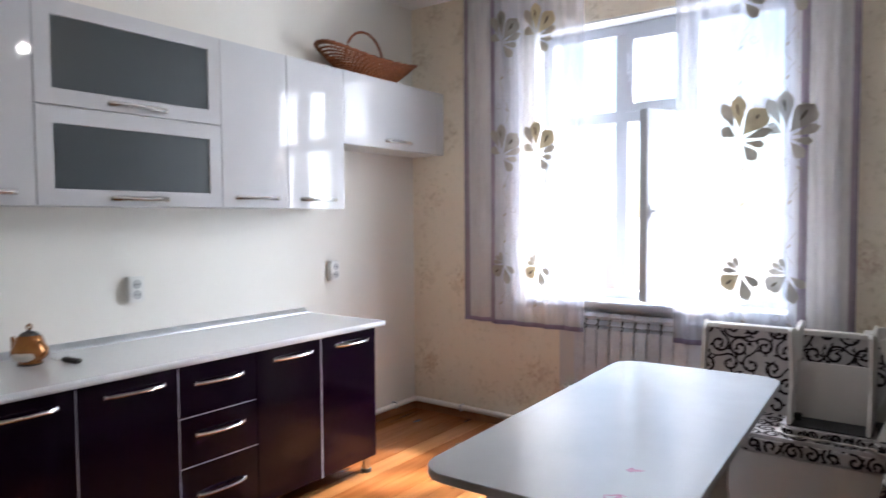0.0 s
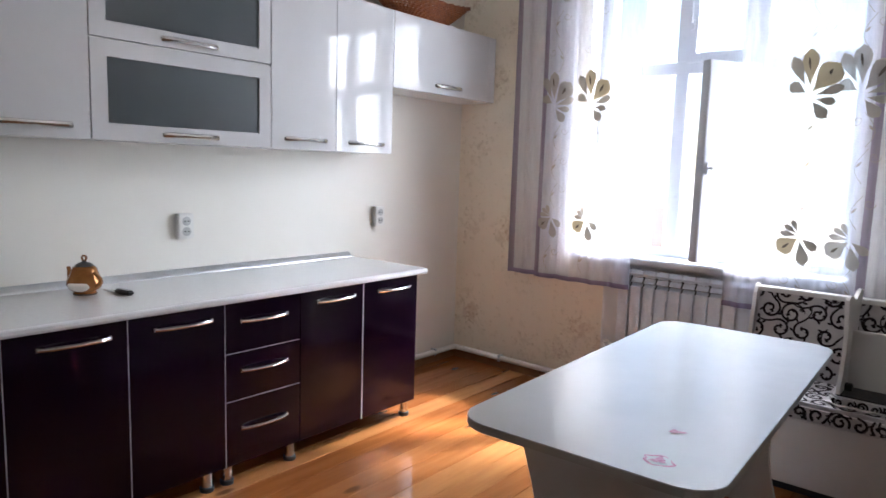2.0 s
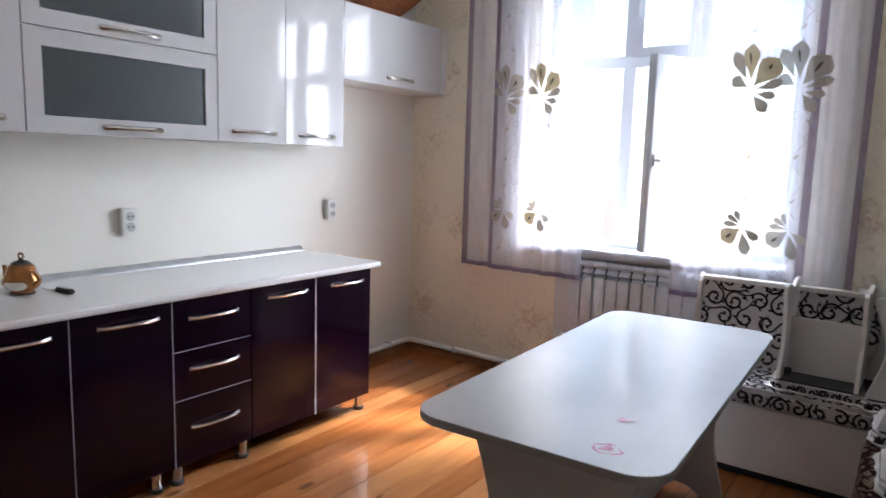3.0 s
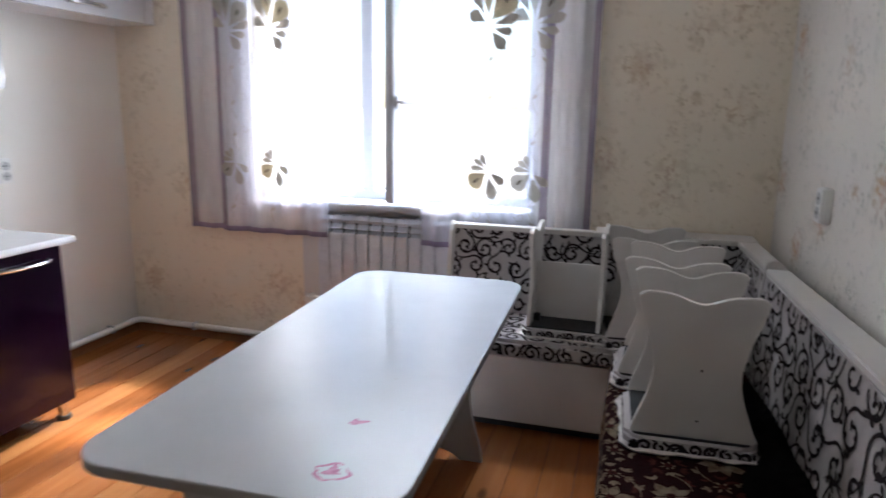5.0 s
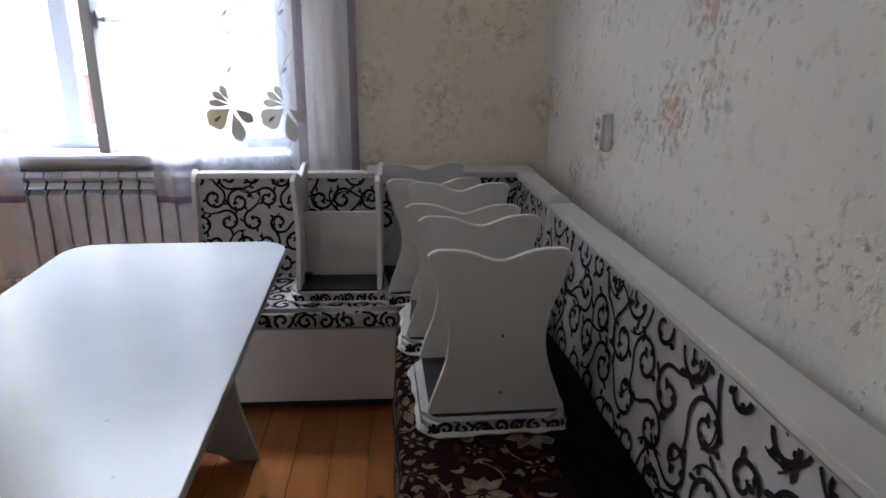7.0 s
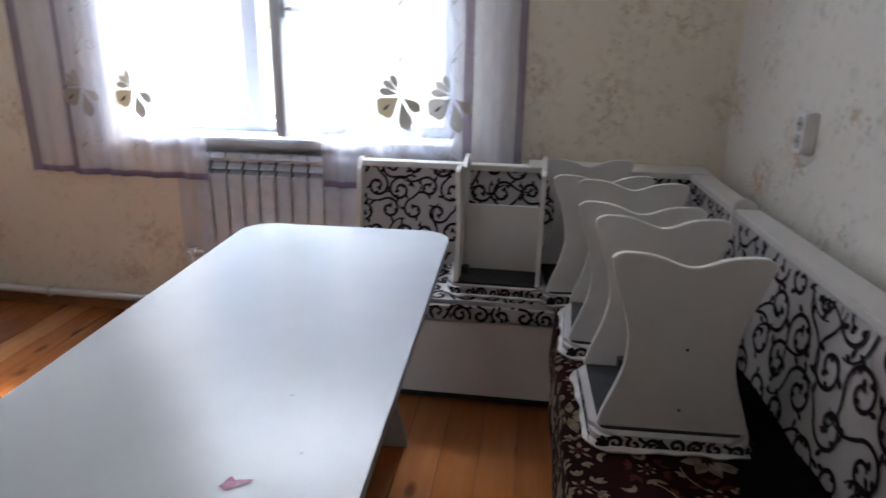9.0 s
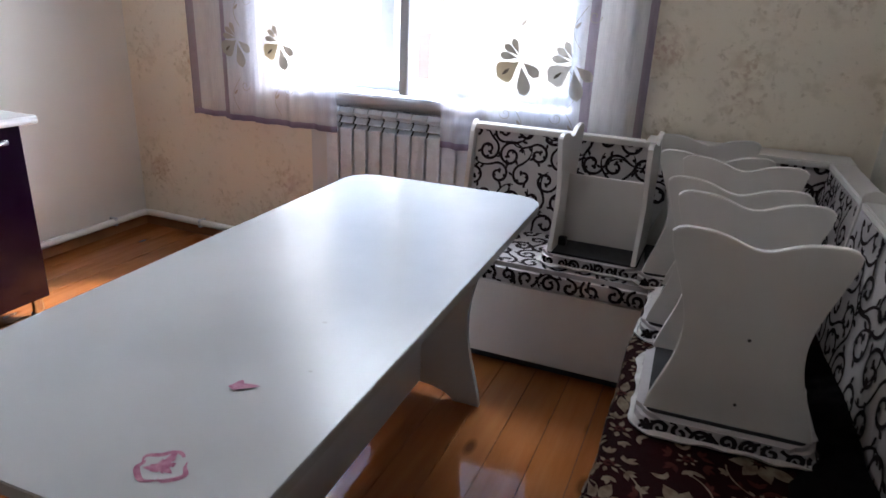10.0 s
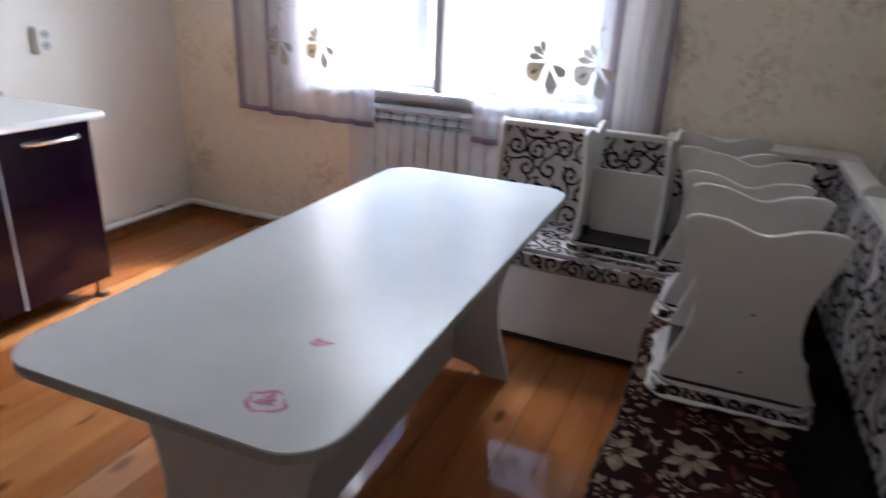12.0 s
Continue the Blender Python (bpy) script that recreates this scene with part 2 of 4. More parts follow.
BOLT = surface("dark_bolt", (0.05, 0.05, 0.055), (0.09, 0.09, 0.09), 0.4, 60, 200, 0.05, metal=0.6)
VOILE = sheer("white_voile", (0.70, 0.71, 0.80), 0.28, 0.46, 0.11)
MAUVE = sheer("mauve_voile_border", (0.25, 0.21, 0.28), 0.45, 0.78, 0.15)
MAUVEHEM = sheer("mauve_hem", (0.20, 0.165, 0.25), 0.80, 0.98, 0.1)
APPLIQUE = sheer("olive_applique", (0.36, 0.30, 0.20), 0.90, 1.0, 0.10)
PALELEAF = sheer("pale_applique", (0.30, 0.28, 0.245), 0.62, 0.82, 0.10)
APPLIQUE2 = sheer("grey_applique", (0.26, 0.235, 0.20), 0.85, 1.0, 0.10)
VEIN = surface("brown_stitching", (0.07, 0.055, 0.04), (0.10, 0.08, 0.06), 0.9, 60, 300, 0.2)
THREAD = sheer("brown_embroidery", (0.26, 0.23, 0.20), 0.7, 0.9, 0.15)
CLEAR = glass("window_glass", (1, 1, 1), 0.0, 1.0)
FROST = glass("frosted_grey_glass", (0.13, 0.16, 0.18), 0.40, 0.75)
BULB = glow("lit_bulb", (1.0, 0.96, 0.9), 40.0)
CONCRETE = surface("pale_yard_concrete", (0.45, 0.44, 0.42), (0.36, 0.35, 0.33), 0.85, 0.7, 30, 0.3)
REDPAINT = surface("red_fence_paint", (0.60, 0.34, 0.31), (0.55, 0.30, 0.28), 0.5, 2, 40, 0.1)
SOUTHFILL = surface("south_bounce_tone", (0.62, 0.57, 0.50), (0.57, 0.52, 0.46), 0.7, 2, 90, 0.15)

# ---- helpers for meshes ----
INVERSE = {}


def thing(name, at, label, category, group="", local=False, kind=""):
    ob = new(name)
    ob.empty_display_size = 0.05
    ob.matrix_basis = Matrix.Translation(at)
    INVERSE[ob] = Matrix() if local else Matrix.Translation(at).inverted()
    return tagged(ob, label, category, group, kind)


def part(name, bm, material, parent=None, label=""):
    """Links a bmesh as one mesh object under a thing or a part."""
    me = bpy.data.meshes.new(name)
    bmesh.ops.recalc_face_normals(bm, faces=bm.faces)
    bm.to_mesh(me)
    bm.free()
    me.materials.append(material)
    ob = new(name, me)
    if parent is not None:
        ob.parent = parent
        ob.matrix_parent_inverse = INVERSE.get(parent, Matrix())
    return tagged(ob, label)


def smooth(ob, angle=35):
    ob.data.shade_smooth()
    ob.data.set_sharp_from_angle(angle=radians(angle))
    return ob


def setting(name, bm, material, label, category):
    return tagged(part(name, bm, material), label, category, "", "structure")


def box(x0, x1, y0, y1, z0, z1, bevel=0.0, bm=None):
    own = bmesh.new()
    r = bmesh.ops.create_cube(own, size=1.0)
    for v in r["verts"]:
        v.co = Vector(((x0 + x1) / 2 + v.co.x * (x1 - x0), (y0 + y1) / 2 + v.co.y * (y1 - y0), (z0 + z1) / 2 + v.co.z * (z1 - z0)))
    if bevel:
        bmesh.ops.bevel(own, geom=own.edges[:], offset=bevel, segments=2, affect="EDGES", clamp_overlap=True)
    return own if bm is None else join(bm, own)


def join(bm, other):
    me = bpy.data.meshes.new("join")
    other.to_mesh(me)
    bm.from_mesh(me)
    bpy.data.meshes.remove(me)
    other.free()
    return bm


def prism(points, place, a, b, bevel=0.0, bm=None):
    """A flat outline given thickness: place(u, v, w) puts it in space, w from a to b."""
    own = bmesh.new()
    lo = [own.verts.new(place(u, v, a)) for u, v in points]
    hi = [own.verts.new(place(u, v, b)) for u, v in points]
    own.faces.new(lo)
    own.faces.new(hi[::-1])
    n = len(points)
    rim = []
    for k in range(n):
        own.faces.new((lo[k], hi[k], hi[(k + 1) % n], lo[(k + 1) % n]))
    own.edges.ensure_lookup_table()
    if bevel:
        rim = [e for e in own.edges if (e.verts[0] in lo and e.verts[1] in lo) or (e.verts[0] in hi and e.verts[1] in hi)]
        bmesh.ops.bevel(own, geom=rim, offset=bevel, segments=2, affect="EDGES", clamp_overlap=True)
    return own if bm is None else join(bm, own)


def tube(points, radius, n=10, bm=None, caps=True):
    own = bmesh.new()
    pts = [Vector(p) for p in points]
    rings = []
    for k, p in enumerate(pts):
        d = (pts[min(k + 1, len(pts) - 1)] - pts[max(k - 1, 0)]).normalized()
        side = d.cross(Vector((0, 0, 1)) if abs(d.z) < 0.9 else Vector((0, 1, 0))).normalized()
        up = side.cross(d)
        r = radius[k] if isinstance(radius, (list, tuple)) else radius
        rings.append([own.verts.new(p + side * math.cos(2 * math.pi * i / n) * r + up * math.sin(2 * math.pi * i / n) * r) for i in range(n)])
    for a, b in zip(rings, rings[1:]):
        for i in range(n):
            own.faces.new((a[i], a[(i + 1) % n], b[(i + 1) % n], b[i]))
    if caps:
        own.faces.new(rings[0][::-1])
        own.faces.new(rings[-1])
    return own if bm is None else join(bm, own)


def lathe(profile, at, n=28, bm=None):
    own = bmesh.new()
    rings = []
    for r, z in profile:
        rings.append([own.verts.new((at[0] + r * math.cos(2 * math.pi * i / n), at[1] + r * math.sin(2 * math.pi * i / n), at[2] + z)) for i in range(n)])
    for a, b in zip(rings, rings[1:]):
        for i in range(n):
            own.faces.new((a[i], a[(i + 1) % n], b[(i + 1) % n], b[i]))
    own.faces.new(rings[0][::-1])
    own.faces.new(rings[-1])
    return own if bm is None else join(bm, own)


def sheet(nu, nv, place, bm=None):
    own = bmesh.new()
    g = [[own.verts.new(place(i / nu, j / nv)) for j in range(nv + 1)] for i in range(nu + 1)]
    for i in range(nu):
        for j in range(nv):
            own.faces.new((g[i][j], g[i + 1][j], g[i + 1][j + 1], g[i][j + 1]))
    return own if bm is None else join(bm, own)


def rounded(x0, x1, y0, y1, r, n=8):
    pts = []
    for cx, cy, a0 in ((x1 - r, y1 - r, 0), (x0 + r, y1 - r, 90), (x0 + r, y0 + r, 180), (x1 - r, y0 + r, 270)):
        for k in range(n + 1):
            a = radians(a0 + 90 * k / n)
            pts.append((cx + r * math.cos(a), cy + r * math.sin(a)))
    return pts


def XY(u, v, w):
    return (u, v, w)


def XZ(u, v, w):
    return (u, w, v)


def YZ(u, v, w):
    return (w, u, v)


# ---- flat ornament, laid on a surface by place(u, v) ----
def strip(bm, pts, widths, place, inside):
    left, right = [], []
    for k, p in enumerate(pts):
        a, b = pts[max(k - 1, 0)], pts[min(k + 1, len(pts) - 1)]
        dx, dy = b[0] - a[0], b[1] - a[1]
        s = math.hypot(dx, dy) or 1.0
        w = widths(k / (len(pts) - 1)) / 2
        left.append((p[0] - dy / s * w, p[1] + dx / s * w))
        right.append((p[0] + dy / s * w, p[1] - dx / s * w))
    for k in range(len(pts) - 1):
        quad = (left[k], left[k + 1], right[k + 1], right[k])
        if all(inside(*q) for q in quad):
            bm.faces.new([bm.verts.new(place(*q)) for q in quad])


def petal(bm, x, y, length, width, angle, place, inside, blunt=1.6, point=0.7):
    """A drop-shaped petal from its tip at (x, y)."""
    n = 7
    ca, sa = math.cos(angle), math.sin(angle)
    up, dn = [], []
    for k in range(n + 1):
        s = k / n
        w = width / 2 * abs(math.sin(math.pi * min(1.0, s ** blunt))) ** point
        up.append((x + ca * s * length - sa * w, y + sa * s * length + ca * w))
        dn.append((x + ca * s * length + sa * w, y + sa * s * length - ca * w))
    loop = up + dn[-2:0:-1]
    if all(inside(*q) for q in loop):
        bm.faces.new([bm.verts.new(place(*q)) for q in loop])


def spiral_points(x, y, r, turns, start, way, n=34):
    out = []
    for k in range(n + 1):
        s = k / n
        a = start + way * 2 * math.pi * turns * s
        q = r * (1 - s) ** 0.8 + r * 0.1
        out.append((x + q * math.cos(a), y + q * math.sin(a)))
    return out


def scrolls(w, h, place, seed, size=1.0, ink=1.15):
    """Evenly spread curls, each running on in an S-bend to the next, with leaf tips between, over w by h metres."""
    rnd = random.Random(seed)
    bm = bmesh.new()

    def inside(u, v):
        return -0.002 <= u <= w + 0.002 and -0.004 <= v <= h + 0.004

    step = 0.112 * size
    pen = ink * size ** 0.4
    lift = step * 0.84
    for row in range(-1, int(h / lift) + 2):
        for col in range(-1, int(w / step) + 2):
            cx = (col + 0.5 * (row % 2)) * step + rnd.uniform(-0.011, 0.011) * size
            cy = (row + 0.4) * lift + rnd.uniform(-0.009, 0.009) * size
            way = 1 if (col + row) % 2 else -1
            a0 = rnd.choice((0.3, 2.4, 4.5)) + rnd.uniform(-0.5, 0.5)
            r1 = step * rnd.uniform(0.40, 0.50)
            turns = rnd.uniform(1.15, 1.5)
            pts = []
            for q in range(31):
                s = q / 30
                a = a0 + way * 2 * math.pi * turns * s
                r = r1 * (0.17 + 0.83 * s ** 1.15)
                pts.append((cx + r * math.cos(a), cy + r * math.sin(a)))
            # the tail bends the other way round the neighbouring curl
            head = math.atan2(pts[-1][1] - pts[-2][1], pts[-1][0] - pts[-2][0])
            x, y = pts[-1]
            for q in range(14):
                head -= way * (0.04 + 0.010 * q)
                x, y = x + 0.0075 * size * math.cos(head), y + 0.0075 * size * math.sin(head)
                pts.append((x, y))
            strip(bm, pts, lambda s: (0.0046 + 0.0070 * math.sin(math.pi * min(1.0, s * 0.95 + 0.12)) ** 0.8) * pen, place, inside)
            petal(bm, pts[2][0], pts[2][1], 0.018 * size, 0.014 * size, a0 + way * 1.2, place, inside, 1.0)
            for q, turn, n2 in ((10, -0.8, 0.016), (20, -0.7, 0.020), (16, 0.75, 0.026), (24, 0.7, 0.030), (35, -0.7, 0.028), (40, 0.6, 0.022)):
                t = math.atan2(pts[q + 1][1] - pts[q][1], pts[q + 1][0] - pts[q][0])
                petal(bm, pts[q][0], pts[q][1], n2 * size, 0.0115 * size, t - way * turn, place, inside, 1.6)
    return bm

# ---- the room ----
LEFT, RIGHT, BACK, FRONT, TOP = -2.05, 1.735, 0.13, 4.38, 3.05
FAR_EAST = 1.83                                      # the east wall runs a little out of square
WX0, WX1, WZ0, WZ1 = -1.01, 0.56, 0.93, 2.71      # the window's opening
setting("wall_west", box(LEFT - 0.2, LEFT, BACK - 0.2, FRONT + 0.42, 0, TOP), PLAINPAPER, "white embossed wallpaper behind the kitchen units", "wall")
setting("wall_east", prism([(RIGHT, FRONT), (FAR_EAST, BACK), (FAR_EAST + 0.004, BACK - 0.2), (FAR_EAST + 0.2, BACK - 0.2), (RIGHT + 0.2, FRONT + 0.42), (RIGHT, FRONT + 0.42)], XY, 0, TOP), GREYPAPER, "pale wallpaper with raised pink and ochre flowers", "wall")
# unseen wall; its pale tone is chosen for the bounce light it gives
setting("wall_south", box(LEFT, FAR_EAST, BACK - 0.2, BACK, 0, TOP), SOUTHFILL, "unseen south wall, plain cream to bounce light into the room", "wall")
north = box(LEFT, WX0, FRONT, FRONT + 0.42, 0, TOP)
box(WX1, RIGHT, FRONT, FRONT + 0.42, 0, TOP, bm=north)
box(WX0, WX1, FRONT, FRONT + 0.42, 0, WZ0 - 0.03, bm=north)
box(WX0, WX1, FRONT, FRONT + 0.42, WZ1, TOP, bm=north)
setting("wall_north", north, CREAM, "cream wallpaper with small ochre flowers round the window", "wall")
setting("ceiling", box(LEFT - 0.2, RIGHT + 0.2, BACK - 0.2, FRONT + 0.42, TOP, TOP + 0.15), CEILING, "plain white ceiling", "ceiling")
reveal = box(WX0, WX0 + 0.012, FRONT + 0.004, FRONT + 0.17, WZ0, WZ1)
box(WX1 - 0.012, WX1, FRONT + 0.004, FRONT + 0.17, WZ0, WZ1, bm=reveal)
box(WX0 + 0.012, WX1 - 0.012, FRONT + 0.004, FRONT + 0.17, WZ1 - 0.012, WZ1, bm=reveal)
setting("window_reveal", reveal, PLASTER, "white plastered window reveal", "trim")

# skirting boards
sk = thing("baseboard", (LEFT, FRONT, 0), "brown wooden skirting board along the walls", "baseboard", kind="structure")
part("board", box(LEFT, -0.70, FRONT - 0.016, FRONT, 0.0, 0.062, 0.003), SKIRT, sk)
part("board", box(-0.70, RIGHT, FRONT - 0.016, FRONT, 0.0, 0.062, 0.003), SKIRT, sk)
part("board", box(LEFT, LEFT + 0.016, BACK, FRONT - 0.016, 0.0, 0.062, 0.003), SKIRT, sk)
part("board", prism([(RIGHT - 0.016, FRONT - 0.016), (RIGHT, FRONT - 0.016), (FAR_EAST, BACK), (FAR_EAST - 0.016, BACK)], XY, 0.0, 0.062, 0.003), SKIRT, sk)

def casing(x0, x1, z0, z1, w, y0, y1, place=XZ, bevel=0.004):
    """A rectangular frame in one piece, its members w wide."""
    own = bmesh.new()
    loops = []
    for y in (y0, y1):
        for d in (0, w):
            loops.append([own.verts.new(place(u, v, y)) for u, v in ((x0 + d, z0 + d), (x1 - d, z0 + d), (x1 - d, z1 - d), (x0 + d, z1 - d))])
    for a, b in ((0, 1), (1, 3), (3, 2), (2, 0)):
        for k in range(4):
            own.faces.new((loops[a][k], loops[a][(k + 1) % 4], loops[b][(k + 1) % 4], loops[b][k]))
    edges = [e for e in own.edges if any(e.verts[0] in l and e.verts[1] in l for l in loops)]
    bmesh.ops.bevel(own, geom=edges, offset=bevel, segments=2, affect="EDGES", clamp_overlap=True)
    return own


# ---- window with three bays ----
win = thing("window_1", (-0.22, FRONT + 0.2, WZ0), "white plastic window with one casement standing open", "window", kind="structure")
FY0, FY1 = FRONT + 0.155, FRONT + 0.225
M1, M2, TZ = -0.455, -0.015, 2.115                  # mullions and transom, centres
part("window_frame", casing(WX0 + 0.012, WX1 - 0.012, WZ0, WZ1 - 0.012, 0.062, FY0, FY1), PVC, win)
part("transom", box(WX0 + 0.067, WX1 - 0.067, FY0 + 0.002, FY1, TZ - 0.035, TZ + 0.035, 0.005), PVC, win)
for m in (M1, M2):
    part("mullion", box(m - 0.04, m + 0.04, FY0 + 0.004, FY1, WZ0 + 0.06, TZ - 0.035, 0.005), PVC, win)
    part("mullion", box(m - 0.04, m + 0.04, FY0 + 0.004, FY1, TZ + 0.035, WZ1 - 0.074, 0.005), PVC, win)
bays = ((WX0 + 0.067, M1 - 0.04), (M1 + 0.04, M2 - 0.04), (M2 + 0.04, WX1 - 0.067))


def pane(x0, x1, z0, z1, parent, y=FRONT + 0.19):
    p = part("pane", box(x0, x1, y - 0.003, y + 0.003, z0, z1), CLEAR, parent)
    p.visible_shadow = False
    return p


for k, (a, b) in enumerate(bays):
    if k == 1:
        s = part("top_sash", casing(a - 0.012, b + 0.012, TZ + 0.025, WZ1 - 0.062, 0.055, FY0 - 0.016, FY0 + 0.05), PVC, win)
        pane(a + 0.043, b - 0.043, TZ + 0.08, WZ1 - 0.117, s, FY0 + 0.02)
        h = box(a - 0.002, a + 0.026, FY0 - 0.026, FY0 - 0.016, 2.33, 2.40, 0.003)
        box(a + 0.003, a + 0.021, FY0 - 0.05, FY0 - 0.036, 2.37, 2.50, 0.005, bm=h)
        box(a + 0.007, a + 0.017, FY0 - 0.04, FY0 - 0.02, 2.375, 2.39, bm=h)
        part("handle", h, PVC, s)
    else:
        pane(a, b, TZ + 0.035, WZ1 - 0.074, win)
        pane(a, b, WZ0 + 0.06, TZ - 0.035, win)

# the casement of the middle bay, hinged on its right, swung into the room
SW, SZ0, SZ1 = 0.385, WZ0 + 0.045, TZ - 0.02
sash = part("casement", casing(-SW, 0, SZ0, SZ1, 0.062, -0.06, 0.0), PVC, win, "casement standing open into the room")
INVERSE[sash] = Matrix()
p = pane(-SW + 0.062, -0.062, SZ0 + 0.062, SZ1 - 0.062, sash, -0.03)
h = box(-SW + 0.018, -SW + 0.046, -0.072, -0.06, 1.47, 1.54, 0.003)
box(-SW + 0.022, -SW + 0.042, -0.105, -0.09, 1.495, 1.515, 0.004, bm=h)
box(-SW + 0.026, -SW + 0.038, -0.09, -0.06, 1.50, 1.511, bm=h)
box(-SW + 0.022, -SW + 0.15, -0.106, -0.092, 1.495, 1.514, 0.005, bm=h)
part("handle", h, ALU, sash)
sash.matrix_parent_inverse = INVERSE[win] @ pose(M2 - 0.03, FY0 + 0.0, 0, 0, 0, 64)
setting("window_sill", box(WX0 - 0.03, WX1, FRONT - 0.078, FY0, WZ0 - 0.03, WZ0 + 0.012, 0.008), PVC, "white plastic window sill", "sill")

setting("window_apron", box(WX0 + 0.2, WX1, FRONT - 0.006, FRONT, 0.12, WZ0 - 0.03), PLASTER, "grey painted panel under the sill behind the radiator", "trim")

# ---- yard outside ----
setting("ground", sheet(20, 20, lambda u, v: (-600 + 1200 * u, FRONT + 0.5 + 1200 * v, -0.45)), CONCRETE, "pale concrete yard outside the window", "ground")
fence = thing("yard_fence", (-2.6, 10.0, -0.45), "low whitewashed yard wall with red metal panels on top", "fence")
part("base_wall", box(-5.5, -2.42, 9.98, 10.16, -0.45, 0.33, 0.01), PLASTER, fence)
part("panel", box(-2.80, -2.63, 10.0, 10.03, 0.36, 0.90, 0.006), REDPAINT, fence)
part("rail", box(-2.82, -2.61, 9.99, 10.05, 0.90, 0.97, 0.008), REDPAINT, fence)
part("rail", box(-2.82, -2.61, 9.985, 10.05, 0.60, 0.63, 0.008), REDPAINT, fence)

# ---- radiator, pipes ----
rad = thing("radiator", (-0.25, 4.33, 0.33), "white sectional aluminium radiator under the window", "radiator")
RY0, RY1, RZ0, RZ1 = 4.304, 4.372, 0.33, 0.868
NS = 11
for k in range(NS):
    x = -0.68 + 0.08 * k
    b = box(x + 0.004, x + 0.076, RY0, RY0 + 0.012, RZ0 + 0.01, RZ1 - 0.10, 0.004)
    box(x + 0.003, x + 0.077, RY0 + 0.012, RY1, RZ0, RZ0 + 0.05, 0.006, bm=b)
    box(x + 0.034, x + 0.046, RY0 + 0.012, RY1, RZ0 + 0.05, RZ1 - 0.10, bm=b)
    box(x + 0.004, x + 0.076, RY1 - 0.012, RY1, RZ0 + 0.05, RZ1 - 0.08, bm=b)
    box(x + 0.003, x + 0.077, RY0 + 0.014, RY1, RZ1 - 0.045, RZ1 - 0.008, 0.006, bm=b)
    prism([(RY0 + 0.002, RZ1 - 0.022), (RY0 + 0.014, RZ1), (RY1, RZ1), (RY1, RZ1 - 0.014), (RY0 + 0.016, RZ1 - 0.014), (RY0 + 0.008, RZ1 - 0.03)], YZ, x + 0.003, x + 0.077, bm=b)
    for z in (0.095, 0.06):
        prism([(RY0 + 0.004, RZ1 - z - 0.012), (RY0 + 0.03, RZ1 - z + 0.012), (RY0 + 0.03, RZ1 - z + 0.007), (RY0 + 0.006, RZ1 - z - 0.017)], YZ, x + 0.005, x + 0.075, bm=b)
    part("section", b, ENAMEL, rad)
# a dark plate paints the shade seen between the grille slits
part("core", box(-0.675, 0.195, RY0 + 0.034, RY0 + 0.04, RZ1 - 0.11, RZ1 - 0.02), GAPSHADE, rad, "dark plate for the shaded hollow behind the top grille")
v = tube([(-0.68, 4.325, 0.36), (-0.72, 4.325, 0.36), (-0.745, 4.325, 0.36)], 0.014)
tube([(-0.745, 4.325, 0.30), (-0.745, 4.325, 0.385)], 0.022, bm=v)
tube([(-0.745, 4.275, 0.36), (-0.745, 4.325, 0.36)], 0.019, bm=v)
smooth(part("valve", v, PLASTIC, rad))
pipe = thing("heating_pipe", (-1.2, FRONT - 0.03, 0.085), "white plastic heating pipe running along the skirting", "pipe")
smooth(part("floor_run", tube([(LEFT + 0.03, 0.8, 0.088), (LEFT + 0.03, 2.4, 0.087), (LEFT + 0.03, FRONT - 0.06, 0.083), (LEFT + 0.04, FRONT - 0.04, 0.083), (LEFT + 0.06, FRONT - 0.03, 0.083), (-1.2, FRONT - 0.03, 0.078), (0.10, FRONT - 0.03, 0.075)], 0.0195, 12), PLASTIC, pipe))
smooth(part("riser", tube([(-0.745, FRONT - 0.03, 0.075), (-0.745, FRONT - 0.06, 0.2), (-0.745, 4.325, 0.31)], 0.011), PVC, pipe))
for y in (3.5, 4.1):
    part("clip", box(LEFT, LEFT + 0.047, y, y + 0.02, 0.060, 0.110, 0.003), PVC, pipe)
for x in (-1.6, -1.0):
    part("clip", box(x, x + 0.02, FRONT - 0.049, FRONT, 0.054, 0.102, 0.003), PVC, pipe)
riser = thing("riser_pipe", (0.765, FRONT - 0.03, 0), "white vertical heating pipe beside the window", "pipe")
smooth(part("pipe", tube([(0.765, FRONT - 0.028, 0.0), (0.765, FRONT - 0.028, 1.5), (0.765, FRONT - 0.028, TOP)], 0.0165, 12), PLASTIC, riser))

# ---- curtains ----
def folds(x, z, k):
    return 0.012 * math.sin(x * 34 + k + 0.5 * math.sin(z * 1.3 + k)) + 0.006 * math.sin(x * 81 + 2 * k + z)


